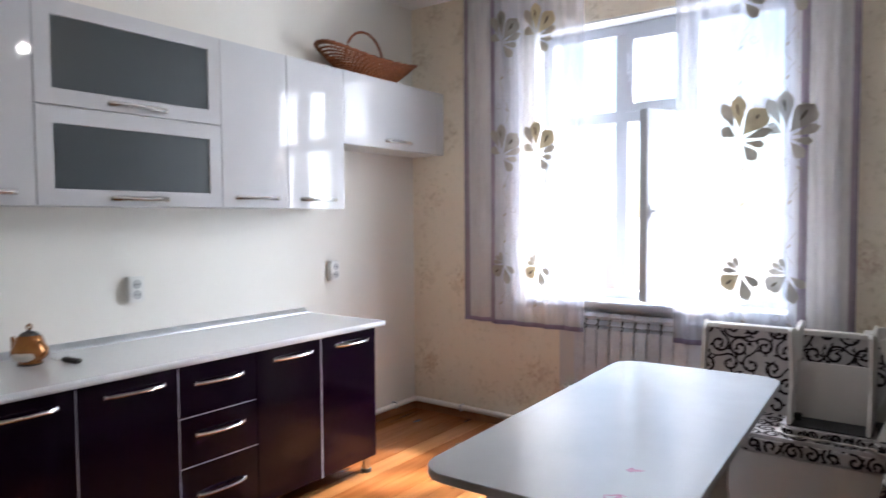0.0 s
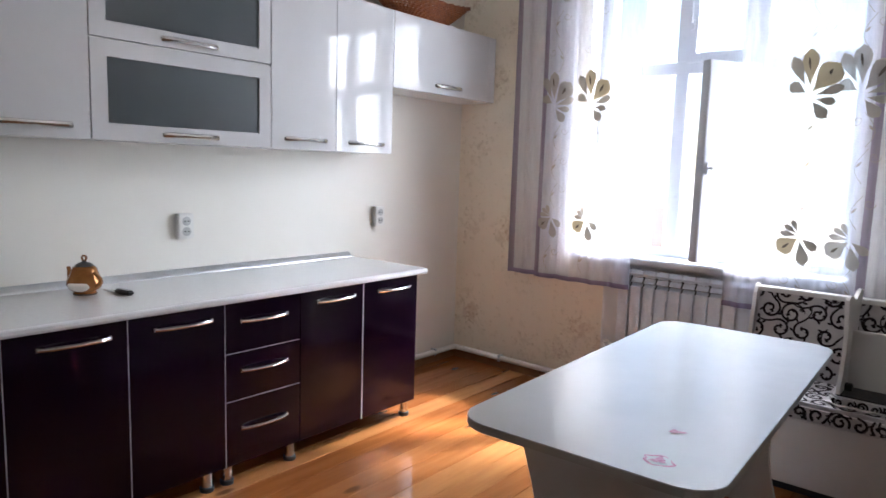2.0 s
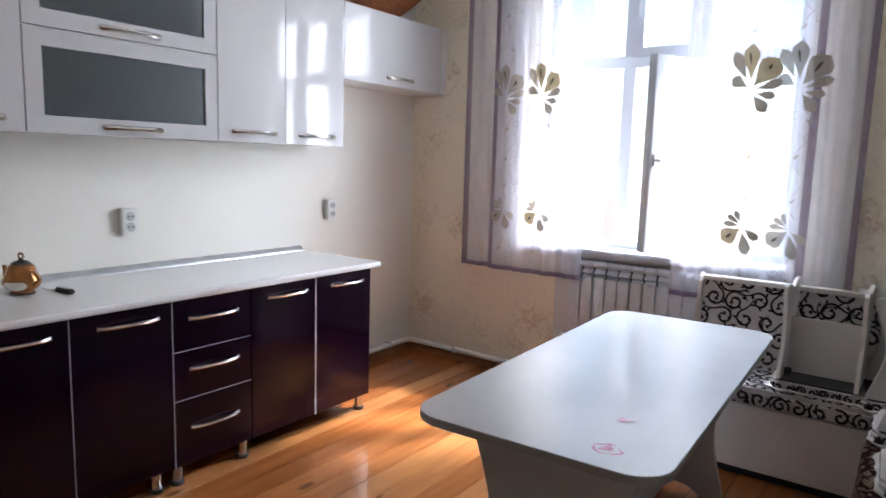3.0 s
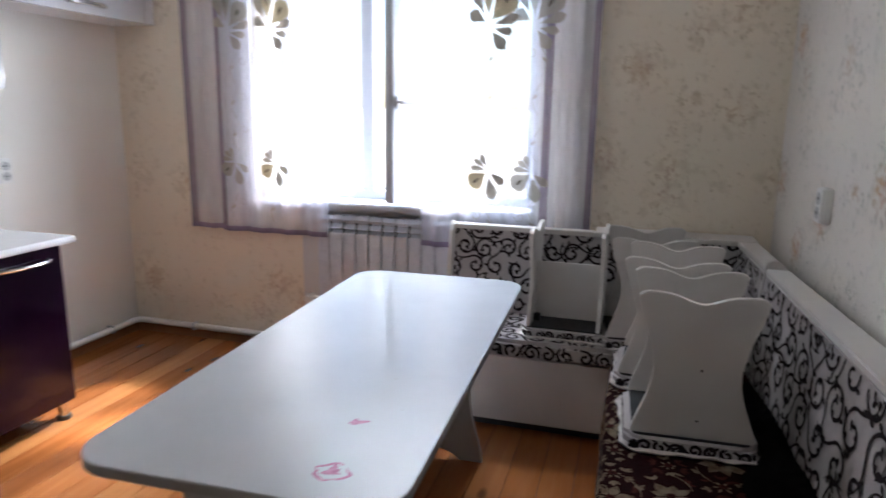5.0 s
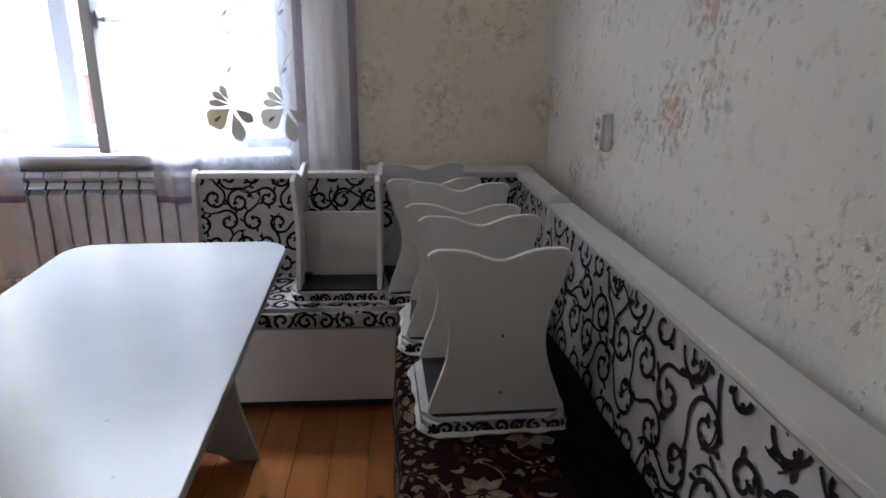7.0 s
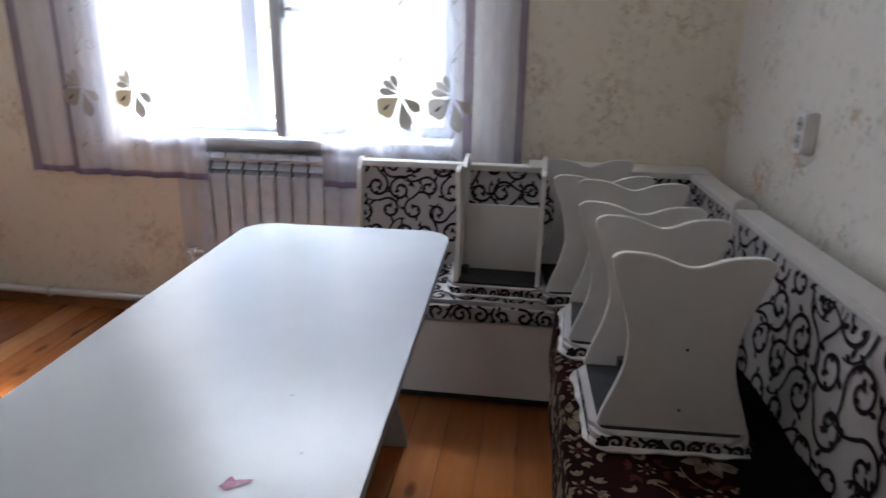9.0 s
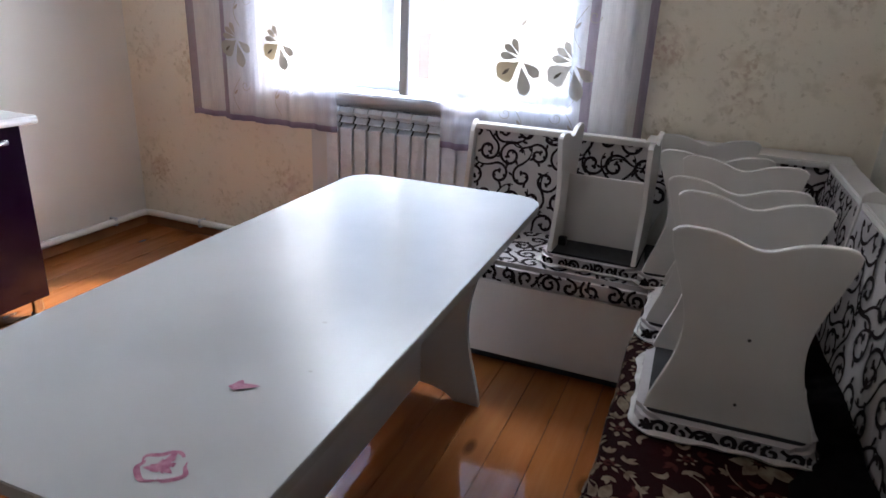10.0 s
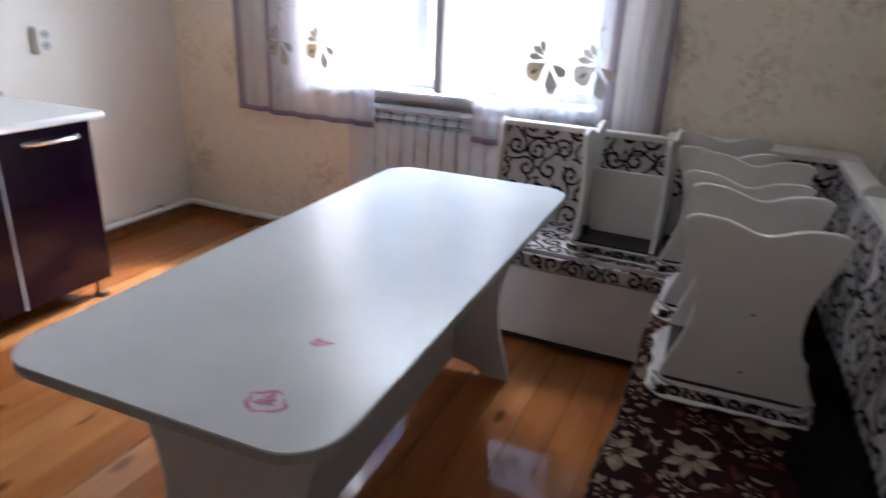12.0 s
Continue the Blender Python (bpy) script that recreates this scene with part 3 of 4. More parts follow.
def flower(cx, cz, s, y, parent, flip, pale=False):
    layer = [0]

    def at(u, v):
        return (cx + flip * u * s, y - 0.0005 * layer[0] + folds(cx + flip * u * s, cz + v * s, 0) * 0.3, cz + v * s)

    def ok(u, v):
        return True

    for u, v, n, w, a, m in ((0.002, 0.0, 0.120, 0.084, 50, 1), (-0.006, 0.018, 0.130, 0.054, 93, 1), (-0.020, 0.022, 0.112, 0.040, 115, 0), (-0.016, -0.002, 0.064, 0.042, 150, 0),
                             (0.010, -0.010, 0.092, 0.034, 16, 0), (0.010, -0.024, 0.068, 0.028, -10, 0), (0.004, -0.030, 0.075, 0.040, -52, 0)):
        bm = bmesh.new()
        layer[0] += 1
        petal(bm, u, v, n, w, radians(a), at, ok, 1.9)
        leaf = part("petal", bm, PALELEAF if pale else (APPLIQUE if m else APPLIQUE2), parent)
        if m:
            vein = bmesh.new()
            layer[0] += 8
            c, d = math.cos(radians(a)), math.sin(radians(a))
            petal(vein, u + c * n * 0.42, v + d * n * 0.42, n * 0.36, w * 0.14, radians(a + 6), at, ok, 1.3)
            layer[0] -= 8
            part("vein", vein, VEIN, leaf, "dark stitched vein")


def bud(cx, cz, s, y, parent, flip, pale=False):
    layer = [0]

    def at(u, v):
        return (cx + flip * u * s, y - 0.0005 * layer[0], cz + v * s)

    def ok(u, v):
        return True

    for u, v, n, w, a, m in ((0.002, 0.014, 0.088, 0.072, 216, 1), (0.008, 0.004, 0.10, 0.046, -78, 0), (0.012, 0.014, 0.072, 0.034, -36, 0),
                             (0.0, 0.024, 0.066, 0.024, 172, 0), (0.0, 0.030, 0.062, 0.022, 146, 0), (0.0, 0.036, 0.054, 0.022, 116, 0)):
        bm = bmesh.new()
        layer[0] += 1
        petal(bm, u, v, n, w, radians(a), at, ok, 1.9)
        leaf = part("petal", bm, PALELEAF if pale else (APPLIQUE if m else APPLIQUE2), parent)
        if m:
            vein = bmesh.new()
            layer[0] += 8
            c, d = math.cos(radians(a)), math.sin(radians(a))
            petal(vein, u + c * n * 0.42, v + d * n * 0.42, n * 0.36, w * 0.14, radians(a + 6), at, ok, 1.3)
            layer[0] -= 8
            part("vein", vein, VEIN, leaf, "dark stitched vein")


def tendrils(parent, y, x, z0, z1, seed):
    rnd = random.Random(seed)
    bm = bmesh.new()
    z = z0
    while z < z1:
        w = rnd.choice((-1, 1))
        pts = [(x + w * 0.035 * math.sin(3.6 * k / 12), z + 0.17 * k / 12) for k in range(13)]
        strip(bm, pts, lambda s: 0.0028, lambda u, v: (u, y, v), lambda u, v: True)
        strip(bm, spiral_points(x - w * 0.045, z + 0.13, 0.026, 1.1, 0.0 if w < 0 else math.pi, w, 18), lambda s: 0.0028, lambda u, v: (u, y, v), lambda u, v: True)
        petal(bm, x + w * 0.03, z + 0.08, 0.035, 0.012, radians(40 * w + 90), lambda u, v: (u, y, v), lambda u, v: True, 0.8)
        z += 0.17 + rnd.uniform(0, 0.06)
    tagged(part("embroidery", bm, THREAD, parent), kind="stuff")


def curtain(x0, x1, y, z0, border, k, label, hem=0.03):
    """A sheer panel from the track down to z0, with a mauve border on one side and along the hem."""
    top = TOP - 0.02
    c = thing("curtain", ((x0 + x1) / 2, y, z0), label, "curtain", "sheer curtain panels")
    n = int((x1 - x0) / 0.008)
    a, b = (x0 + border, x1) if border > 0 else (x0, x1 + border)

    def cloth(p, q, zl, zh, dy):
        def place(u, v):
            x, z = p + (q - p) * u, zl + (zh - zl) * v
            return (x, y + folds(x, z, k) - dy, z)
        return place

    smooth(part("voile", sheet(n, 40, cloth(a, b, z0 + hem, top, 0)), VOILE, c), 180)
    e0, e1 = (x0, x0 + border) if border > 0 else (x1 + border, x1)
    smooth(part("border", sheet(6, 40, cloth(e0, e1, z0 + hem, top, 0)), MAUVE, c, "mauve vertical border"), 180)
    smooth(part("hem", sheet(n, 2, cloth(x0, x1, z0, z0 + hem, 0)), MAUVEHEM, c, "mauve bottom hem"), 180)
    return c


cl2 = curtain(-1.52, -1.06, 4.305, 0.745, 0.035, 1.0, "sheer white voile curtain layer with mauve border by the wall")
cl1 = curtain(-1.295, -0.60, 4.280, 0.742, 0.045, 2.0, "sheer white voile curtain with olive flowers and mauve hem")
cr1 = curtain(-0.04, 0.645, 4.280, 0.735, -0.04, 3.0, "sheer white voile curtain with olive flowers hanging behind the bench")
cr2 = curtain(0.57, 0.865, 4.305, 0.735, -0.035, 4.0, "sheer white voile curtain layer with mauve border beside the pipe")
for x, par, f, pale in ((-1.172, cl1, 1, True), (-0.912, cl1, 1, False), (0.324, cr1, -1, False), (0.552, cr1, -1, True)):
    big = 1.36 if x < 0 else 1.5
    for z in (1.905, 2.66):
        flower(x, z, big, 4.258, par, 1, pale)
    bud(x, 1.135, 1.22 if x < 0 else 1.35, 4.258, par, 1, pale)
    tendrils(par, 4.2585, x + 0.03, 1.22, 1.72, int(x * 100))
    tendrils(par, 4.2585, x + 0.01, 2.10, 2.5, int(x * 100) + 7)
    tendrils(par, 4.2585, x, 0.80, 0.98, int(x * 100) + 9)
track = thing("curtain_track", (-0.3, 4.30, TOP - 0.02), "white ceiling track for the curtains", "curtain track")
part("rail", box(-1.6, 0.95, 4.255, 4.33, TOP - 0.022, TOP, 0.004), PVC, track)

# ---- kitchen, lower row ----
CF = -1.405                                          # face of the lower doors
LOW = ((0.76, 1.126, "single"), (1.126, 1.968, "double"), (1.968, 2.373, "drawers"), (2.373, 3.21, "double"))
KZ0, KZ1 = 0.105, 0.848


def bow(y0, y1, x, z, out=0.026, r=0.0075, rise=0.0):
    """A flat bowed bar handle along y, standing off the face at x."""
    own = bmesh.new()
    n = 12
    pts = []
    for k in range(n + 1):
        s = k / n
        pts.append((x + 0.004 + out * math.sin(math.pi * s) ** 0.55, y0 + (y1 - y0) * s, z + rise * s))
    tube(pts, [r * (1.0 + 0.35 * abs(2 * k / n - 1)) for k in range(n + 1)], 8, bm=own)
    for y in (y0, y1):
        box(x, x + 0.008, y - 0.008, y + 0.008, z - 0.008, z + 0.008, 0.002, bm=own)
    for v in own.verts:
        v.co.z = z + (v.co.z - z) * 1.15
    return own


def feet(parent, y, x):
    f = lathe([(0.029, 0.0), (0.029, 0.014), (0.024, 0.018), (0.024, 0.09), (0.031, 0.094), (0.031, KZ0)], (x, y, 0.0), 16)
    leg = smooth(part("leg", f, CHROME, parent, "round chrome leg"))
    part("foot_pad", lathe([(0.030, 0.0), (0.031, 0.004), (0.031, 0.018), (0.029, 0.021)], (x, y, 0.0), 16), BLACKPLASTIC, leg, "black rubber foot")


for y0, y1, kind in LOW:
    what = {"single": "glossy aubergine single door base cabinet on chrome legs", "double": "glossy aubergine two door base cabinet on chrome legs", "drawers": "glossy aubergine three drawer base cabinet on chrome legs"}[kind]
    unit = thing("base_cabinet", ((CF - 2.03) / 2, (y0 + y1) / 2, 0), what, "kitchen cabinet", "lower kitchen cabinets")
    part("body", box(-2.03, CF - 0.022, y0 + 0.001, y1 - 0.001, KZ0, KZ1), PURPLE if y1 > 3.2 else CARCASS, unit)
    middle = 1.55 if y0 < 2 else 2.788
    fronts = {"single": [(y0, y1, KZ0, KZ1)], "double": [(y0, middle, KZ0, KZ1), (middle, y1, KZ0, KZ1)], "drawers": [(y0, y1, KZ0, 0.405), (y0, y1, 0.405, 0.623), (y0, y1, 0.623, KZ1)]}[kind]
    for a, b, z0, z1 in fronts:
        d = part("drawer" if kind == "drawers" else "door", box(CF - 0.018, CF, a + 0.002, b - 0.002, z0 + 0.0015, z1 - 0.0015, 0.0015), PURPLE, unit)
        zh = z1 - 0.058 if kind != "drawers" else (z1 - 0.085 if z0 > 0.2 else z1 - 0.135)
        hw = 0.122
        yc = (a + b) / 2 + (0.0 if kind == "drawers" else 0.02)
        smooth(part("handle", bow(yc - hw, yc + hw, CF, zh, r=0.0058), CHROME, d, "bowed chrome handle"))
        if kind == "drawers" and z1 < KZ1:
            part("edge_strip", box(CF - 0.016, CF + 0.001, a + 0.003, b - 0.003, z1 - 0.002, z1 + 0.001), EDGE, d, "pale edge strip")
        elif kind != "drawers" and b < 3.2:
            part("edge_strip", box(CF - 0.016, CF + 0.001, b - (0.006 if 2.7 < b < 2.9 else 0.0025), b + (0.002 if 2.7 < b < 2.9 else 0.0008), KZ0, KZ1), EDGE, d, "pale edge strip")
    front = (y0 + 0.042, y1 - 0.012) if kind == "drawers" else (y1 - 0.02 if y1 > 3 else y1 - 0.058,)
    for y in front:
        feet(unit, y, -1.470)
    for y in (y0 + 0.06, y1 - 0.06):
        feet(unit, y, -1.95)
    if kind != "drawers":
        feet(unit, y0 + 0.06, -1.78)

# the short return beside the entrance
ret = thing("base_cabinet", (-0.9, 0.45, 0), "glossy aubergine corner return cabinet under the worktop", "kitchen cabinet", "lower kitchen cabinets")
part("body", box(-2.03, -0.12, BACK + 0.02, 0.715, KZ0, KZ1), CARCASS, ret)
for x0, x1 in ((-1.38, -0.96), (-0.96, -0.54), (-0.54, -0.12)):
    part("door", box(x0 + 0.002, x1 - 0.002, 0.717, 0.735, KZ0 + 0.002, KZ1 - 0.002, 0.0015), PURPLE, ret)
for x in (-0.17, -1.0, -1.9):
    for y in (0.22, 0.66):
        smooth(part("leg", lathe([(0.026, 0.0), (0.026, 0.014), (0.019, 0.018), (0.019, 0.09), (0.026, KZ0)], (x, y, 0.0), 16), CHROME, ret))

top = thing("worktop", (-1.7, 1.7, KZ1), "white speckled laminate worktop with rounded front edge", "worktop")
prof = [(-2.032, KZ1), (-1.40, KZ1), (-1.388, KZ1 + 0.004), (-1.383, KZ1 + 0.014), (-1.385, KZ1 + 0.026), (-1.394, KZ1 + 0.033), (-2.032, KZ1 + 0.033)]
slab = prism(prof, lambda u, v, w: (u, w, v), BACK + 0.004, 3.275)
part("slab", slab, WORKTOP, top)
part("return_slab", box(-1.382, -0.10, BACK + 0.004, 0.757, KZ1 + 0.001, KZ1 + 0.033, 0.005), WORKTOP, top)
up = prism([(-2.046, KZ1 + 0.033), (-2.008, KZ1 + 0.033), (-2.012, KZ1 + 0.042), (-2.034, KZ1 + 0.062), (-2.046, KZ1 + 0.064)], lambda u, v, w: (u, w, v), 0.2, 3.252)
part("upstand", up, ALU, top, "grey aluminium sealing strip along the wall")
CT = KZ1 + 0.033

# ---- kitchen, upper row ----
UF = -1.752
UP = ((0.72, 1.148, 1.535, 2.385, "door", 1), (1.148, 1.585, 1.535, 2.385, "door", 1), (1.585, 2.457, 1.535, 2.385, "glass", 0), (2.457, 2.887, 1.535, 2.385, "door", 1), (2.887, 3.333, 1.535, 2.385, "door", 1), (3.333, 4.373, 1.935, 2.385, "flap", 0))
for y0, y1, z0, z1, kind, _ in UP:
    what = {"door": "glossy white wall cabinet with chrome bar handle", "glass": "glossy white wall cabinet with two frosted glass flaps", "flap": "glossy white short wall cabinet beside the window wall"}[kind]
    unit = thing("wall_cabinet", ((UF + LEFT) / 2, (y0 + y1) / 2, z0), what, "kitchen cabinet", "upper kitchen cabinets")
    if kind == "glass":
        part("side", box(LEFT + 0.001, UF - 0.02, y0 + 0.001, y0 + 0.018, z0, z1), CARCASS, unit)
        part("side", box(LEFT + 0.001, UF - 0.02, y1 - 0.018, y1 - 0.001, z0, z1), CARCASS, unit)
        for z in (z0, 1.942, z1 - 0.017):
            part("shelf", box(LEFT + 0.001, UF - 0.02, y0 + 0.018, y1 - 0.018, z, z + 0.017), CARCASS, unit)
        part("back", box(LEFT + 0.001, LEFT + 0.008, y0 + 0.018, y1 - 0.018, z0 + 0.017, z1 - 0.017), CARCASS, unit)
        for a, c in ((z0, 1.944), (1.948, z1)):
            w = 0.072
            fl = casing(y0 + 0.002, y1 - 0.002, a + 0.002, c - 0.002, 0.068, UF - 0.018, UF, YZ, 0.0015)
            d = part("flap", fl, WHITEGLOSS, unit)
            part("pane", box(UF - 0.012, UF - 0.008, y0 + w - 0.004, y1 - w + 0.004, a + 0.064, c - 0.064), FROST, d, "frosted grey glass pane")
            smooth(part("handle", bow((y0 + y1) / 2 - 0.13, (y0 + y1) / 2 + 0.13, UF, a + 0.034, r=0.0092), CHROME, d, "chrome bar handle"))
    else:
        part("body", box(LEFT + 0.001, UF - 0.02, y0 + 0.001, y1 - 0.001, z0, z1, 0.001), CARCASS, unit)
        d = part("flap" if kind == "flap" else "door", box(UF - 0.018, UF, y0 + 0.002, y1 - (0.08 if kind == "flap" else 0.002), z0 + 0.001, z1 - 0.002, 0.0015), WHITEGLOSS, unit)
        if kind == "flap":
            part("filler_strip", box(UF - 0.018, UF + 0.001, y1 - 0.077, y1 - 0.001, z0 + 0.001, z1 - 0.002, 0.0015), WHITEGLOSS, unit)
        yc = (y0 + y1) / 2 + (0.005 if kind == "door" else 0.0)
        hw = 0.135 if kind == "door" else 0.13
        smooth(part("handle", bow(yc - hw, yc + hw, UF, z0 + 0.052, r=0.0092), CHROME, d, "chrome bar handle"))

# ---- dining table ----
tab = thing("dining_table", (0.29, 2.74, 0), "white laminate dining table on two shaped panel legs", "table")
TX0, TX1, TY0, TY1, TZT = -0.083, 0.657, 1.876, 3.622, 0.75
part("tabletop", prism(rounded(TX0, TX1, TY0, TY1, 0.105, 10), XY, TZT - 0.026, TZT, 0.003), LAMINATE, tab)
part("edge_band", prism(rounded(TX0 - 0.0012, TX1 + 0.0012, TY0 - 0.0012, TY1 + 0.0012, 0.106, 10), XY, TZT - 0.0235, TZT - 0.003), BAND, tab, "grey plastic edge band")
TC = 0.285


def table_leg(y):
    """A panel leg with concave sides, wider at the head and the foot."""
    side = []
    for k in range(17):
        s = k / 16
        side.append((0.25 - 0.075 * math.sin(math.pi * min(1.0, s * 1.02)) ** 1.3 + 0.03 * s, s * (TZT - 0.026)))
    arch = [(TC + 0.15 * math.cos(math.pi * k / 12), 0.05 * math.sin(math.pi * k / 12)) for k in range(12, -1, -1)]
    pts = [(TC + w, z) for w, z in side] + [(TC - w, z) for w, z in side[::-1]] + arch
    return prism(pts, XZ, y - 0.011, y + 0.011, 0.002)


part("leg", table_leg(2.10), LAMINATE, tab)
part("leg", table_leg(3.40), LAMINATE, tab)
part("stretcher", box(0.282, 0.304, 2.111, 3.389, 0.055, 0.238, 0.002), LAMINATE, tab)
rs = random.Random(4)
st = bmesh.new()


LIFT = [0.0006]


def on_top(u, v):
    return (u, v, TZT + LIFT[0])


def anywhere(u, v):
    return True


for k in range(3):
    a = 1.2 + k * 1.9
    strip(st, [(0.485 + 0.036 * (1 + 0.12 * math.sin(5 * t + k)) * math.cos(t), 1.985 + 0.03 * (1 + 0.15 * math.cos(4 * t + k)) * math.sin(t)) for t in [a + 0.16 * j for j in range(14)]],
          lambda s: 0.009 * math.sin(math.pi * (0.15 + 0.8 * s)), on_top, anywhere)
LIFT[0] += 0.0002
strip(st, [(0.47 + 0.004 * j, 1.985 - 0.01 * math.sin(j * 0.7)) for j in range(8)], lambda s: 0.010, on_top, anywhere)
for k in range(5):
    LIFT[0] += 0.0002
    petal(st, 0.46 + 0.012 * k, 1.972 + 0.006 * (k % 3), 0.034, 0.012, radians(20 + 37 * k), on_top, anywhere, 1.2)
part("stain", st, STAIN, tab, "smeared pink stain")
st = bmesh.new()
petal(st, 0.435, 2.19, 0.055, 0.018, radians(25), on_top, anywhere, 0.7)
LIFT[0] += 0.0002
petal(st, 0.452, 2.183, 0.035, 0.02, radians(100), on_top, anywhere, 0.7)
part("stain", st, STAIN, tab, "small pink stain")

for x, y, n in ((0.456, 2.463, 0.012), (0.533, 2.287, 0.009)):
    st = bmesh.new()
    LIFT[0] += 0.0002
    petal(st, x, y, n, n * 0.8, 0.6, on_top, anywhere, 0.9)
    part("chip", st, BAND, tab, "small grey chip in the laminate")
tab.matrix_basis = pose(0.30, 2.74, 0, 0, 0, 1.6)

# ---- corner bench ----
bench = thing("corner_bench", (1.1, 3.9, 0), "white corner bench upholstered in black scroll fabric", "bench")
SX, SY, SH = 1.05, 3.70, 0.455                       # front faces of the long and the short seat, seat height
BY, BX = 4.165, 1.61                                 # front of the back rails
NEAR = 1.82
# short arm under the window
part("base", box(0.185, SX + 0.02, SY + 0.004, SY + 0.024, 0.055, 0.37, 0.002), BOARD, bench)
# both plinths carry the shade under the bench in their colour
part("plinth", box(0.20, 1.6, SY + 0.06, 4.34, 0.0, 0.055), GAPSHADE, bench, "recessed plinth, coloured dark for the shade under the bench")
part("box", box(0.187, 1.6, SY + 0.026, 4.33, 0.055, 0.37), BOARD, bench)
part("base", box(SX + 0.004, SX + 0.024, NEAR, SY, 0.055, 0.37, 0.002), BOARD, bench)
part("box", box(SX + 0.026, 1.70, NEAR, SY + 0.02, 0.055, 0.37), BOARD, bench)
part("plinth", box(SX + 0.07, 1.70, NEAR + 0.01, SY + 0.05, 0.0, 0.055), GAPSHADE, bench)
side = [(SY - 0.005, 0.0), (4.215, 0.0), (4.215, 0.885)] + [(4.215 - 0.055 * k / 8, 0.885 + 0.02 * math.sin(math.pi * k / 8)) for k in range(1, 9)] + [(4.14, 0.86), (4.10, 0.62), (4.06, 0.50), (SY + 0.05, 0.475), (SY - 0.005, 0.44)]
part("side_panel", prism(side, YZ, 0.163, 0.183, 0.003), BOARD, bench)
part("side_panel", prism([(SX, 0.0), (1.73, 0.0), (1.73, 0.90), (1.60, 0.90), (1.58, 0.55), (1.55, 0.48), (SX, 0.45)], XZ, NEAR - 0.02, NEAR, 0.003), BOARD, bench)
# a joint panel where the long arm meets the corner, its rounded head above the rail
head = [(1.543, 0.46), (1.574, 0.86), (1.576, 0.905)] + [(1.584 + 0.05 * k / 6, 0.917 + 0.008 * math.sin(math.pi * k / 6)) for k in range(7)] + [(1.648, 0.905), (1.65, 0.46)]
part("joint_panel", prism(head, XZ, 3.60, 3.62, 0.003), BOARD, bench)
pads = bench
part("seat_pad", box(0.185, SX - 0.005, SY - 0.006, 4.14, 0.37, SH, 0.018), FABRIC, pads, "black scroll upholstery")
part("seat_pad", box(SX - 0.002, 1.60, NEAR + 0.002, SY + 0.45, 0.372, SH - 0.006, 0.018), FABRIC, pads)
# leaning backs
lean = 0.03
for x0, x1, deep in ((0.185, 0.90, 4.208), (0.90, BX, 4.30)):
    part("backrest", prism([(4.14 - lean, SH), (BY + 0.012, 0.868), (deep, 0.868), (deep, SH)], YZ, x0, x1, 0.001), FABRIC, pads)


def skew(bm):
    """The long arm stands a little askew to the wall."""
    for v in bm.verts:
        v.co.x += 0.045 * (3.0 - v.co.y)
    return bm


for y0, y1 in ((NEAR + 0.002, 3.598), (3.622, 4.13)):
    part("backrest", skew(prism([(1.572, SH - 0.01), (1.606, 0.868), (1.66, 0.868), (1.66, SH - 0.01)], XZ, y0, y1, 0.004)), FABRIC, pads)
part("top_rail", box(0.184, 0.90, BY - 0.012, 4.218, 0.869, 0.893, 0.004), BOARD, bench)
part("top_rail", box(0.90, 1.645, BY - 0.012, 4.335, 0.869, 0.893, 0.004), BOARD, bench)
part("top_rail", prism([(1.659, NEAR), (1.78, NEAR), (1.752, 2.2), (1.662, 3.597), (1.579, 3.597)], XY, 0.869, 0.893, 0.004), BOARD, bench)
part("top_rail", prism([(1.578, 3.623), (1.661, 3.623), (1.640, BY - 0.014), (1.554, BY - 0.014)], XY, 0.869, 0.893, 0.004), BOARD, bench)


def north_back(u, v):
    s = v / 0.42
    return (0.19 + u, 4.14 - lean + (BY + 0.012 - 4.14 + lean) * s - 0.0025, SH + 0.002 + v)


def east_back(u, v):
    s = v / 0.425
    y = NEAR + 0.01 + u
    return (1.572 + 0.034 * s - 0.003 + 0.045 * (3.0 - y), y, SH - 0.006 + v)


tagged(part("scroll_print", scrolls(1.40, 0.418, north_back, 3, 1.0, 1.05), FLOCK, bench, "black flock scrolls"), kind="stuff")
tagged(part("scroll_print", scrolls(1.765, 0.42, east_back, 5, 1.28, 0.98), FLOCK, bench, "black flock scrolls"), kind="stuff")
tagged(part("scroll_print", scrolls(0.50, 0.42, lambda u, v: east_back(u + 1.797, v), 6, 1.0, 1.0), FLOCK, bench, "black flock scrolls"), kind="stuff")
tagged(part("scroll_print", scrolls(SX - 0.21, 0.40, lambda u, v: (0.19 + u, SY + 0.013 + v, SH + 0.0012), 8, 0.9, 1.35), FLOCK, bench, "black flock scrolls"), kind="stuff")
tagged(part("scroll_print", scrolls(SX - 0.21, 0.062, lambda u, v: (0.19 + u, SY - 0.0075, 0.382 + v), 9, 0.72, 1.2), FLOCK, bench, "black flock scrolls"), kind="stuff")

# ---- patterned throw over the long seat ----
throw = thing("throw", (1.3, 2.7, SH), "maroon plush throw with cream flowers over the bench seat", "throw")
TL = 3.68 - (NEAR - 0.012)


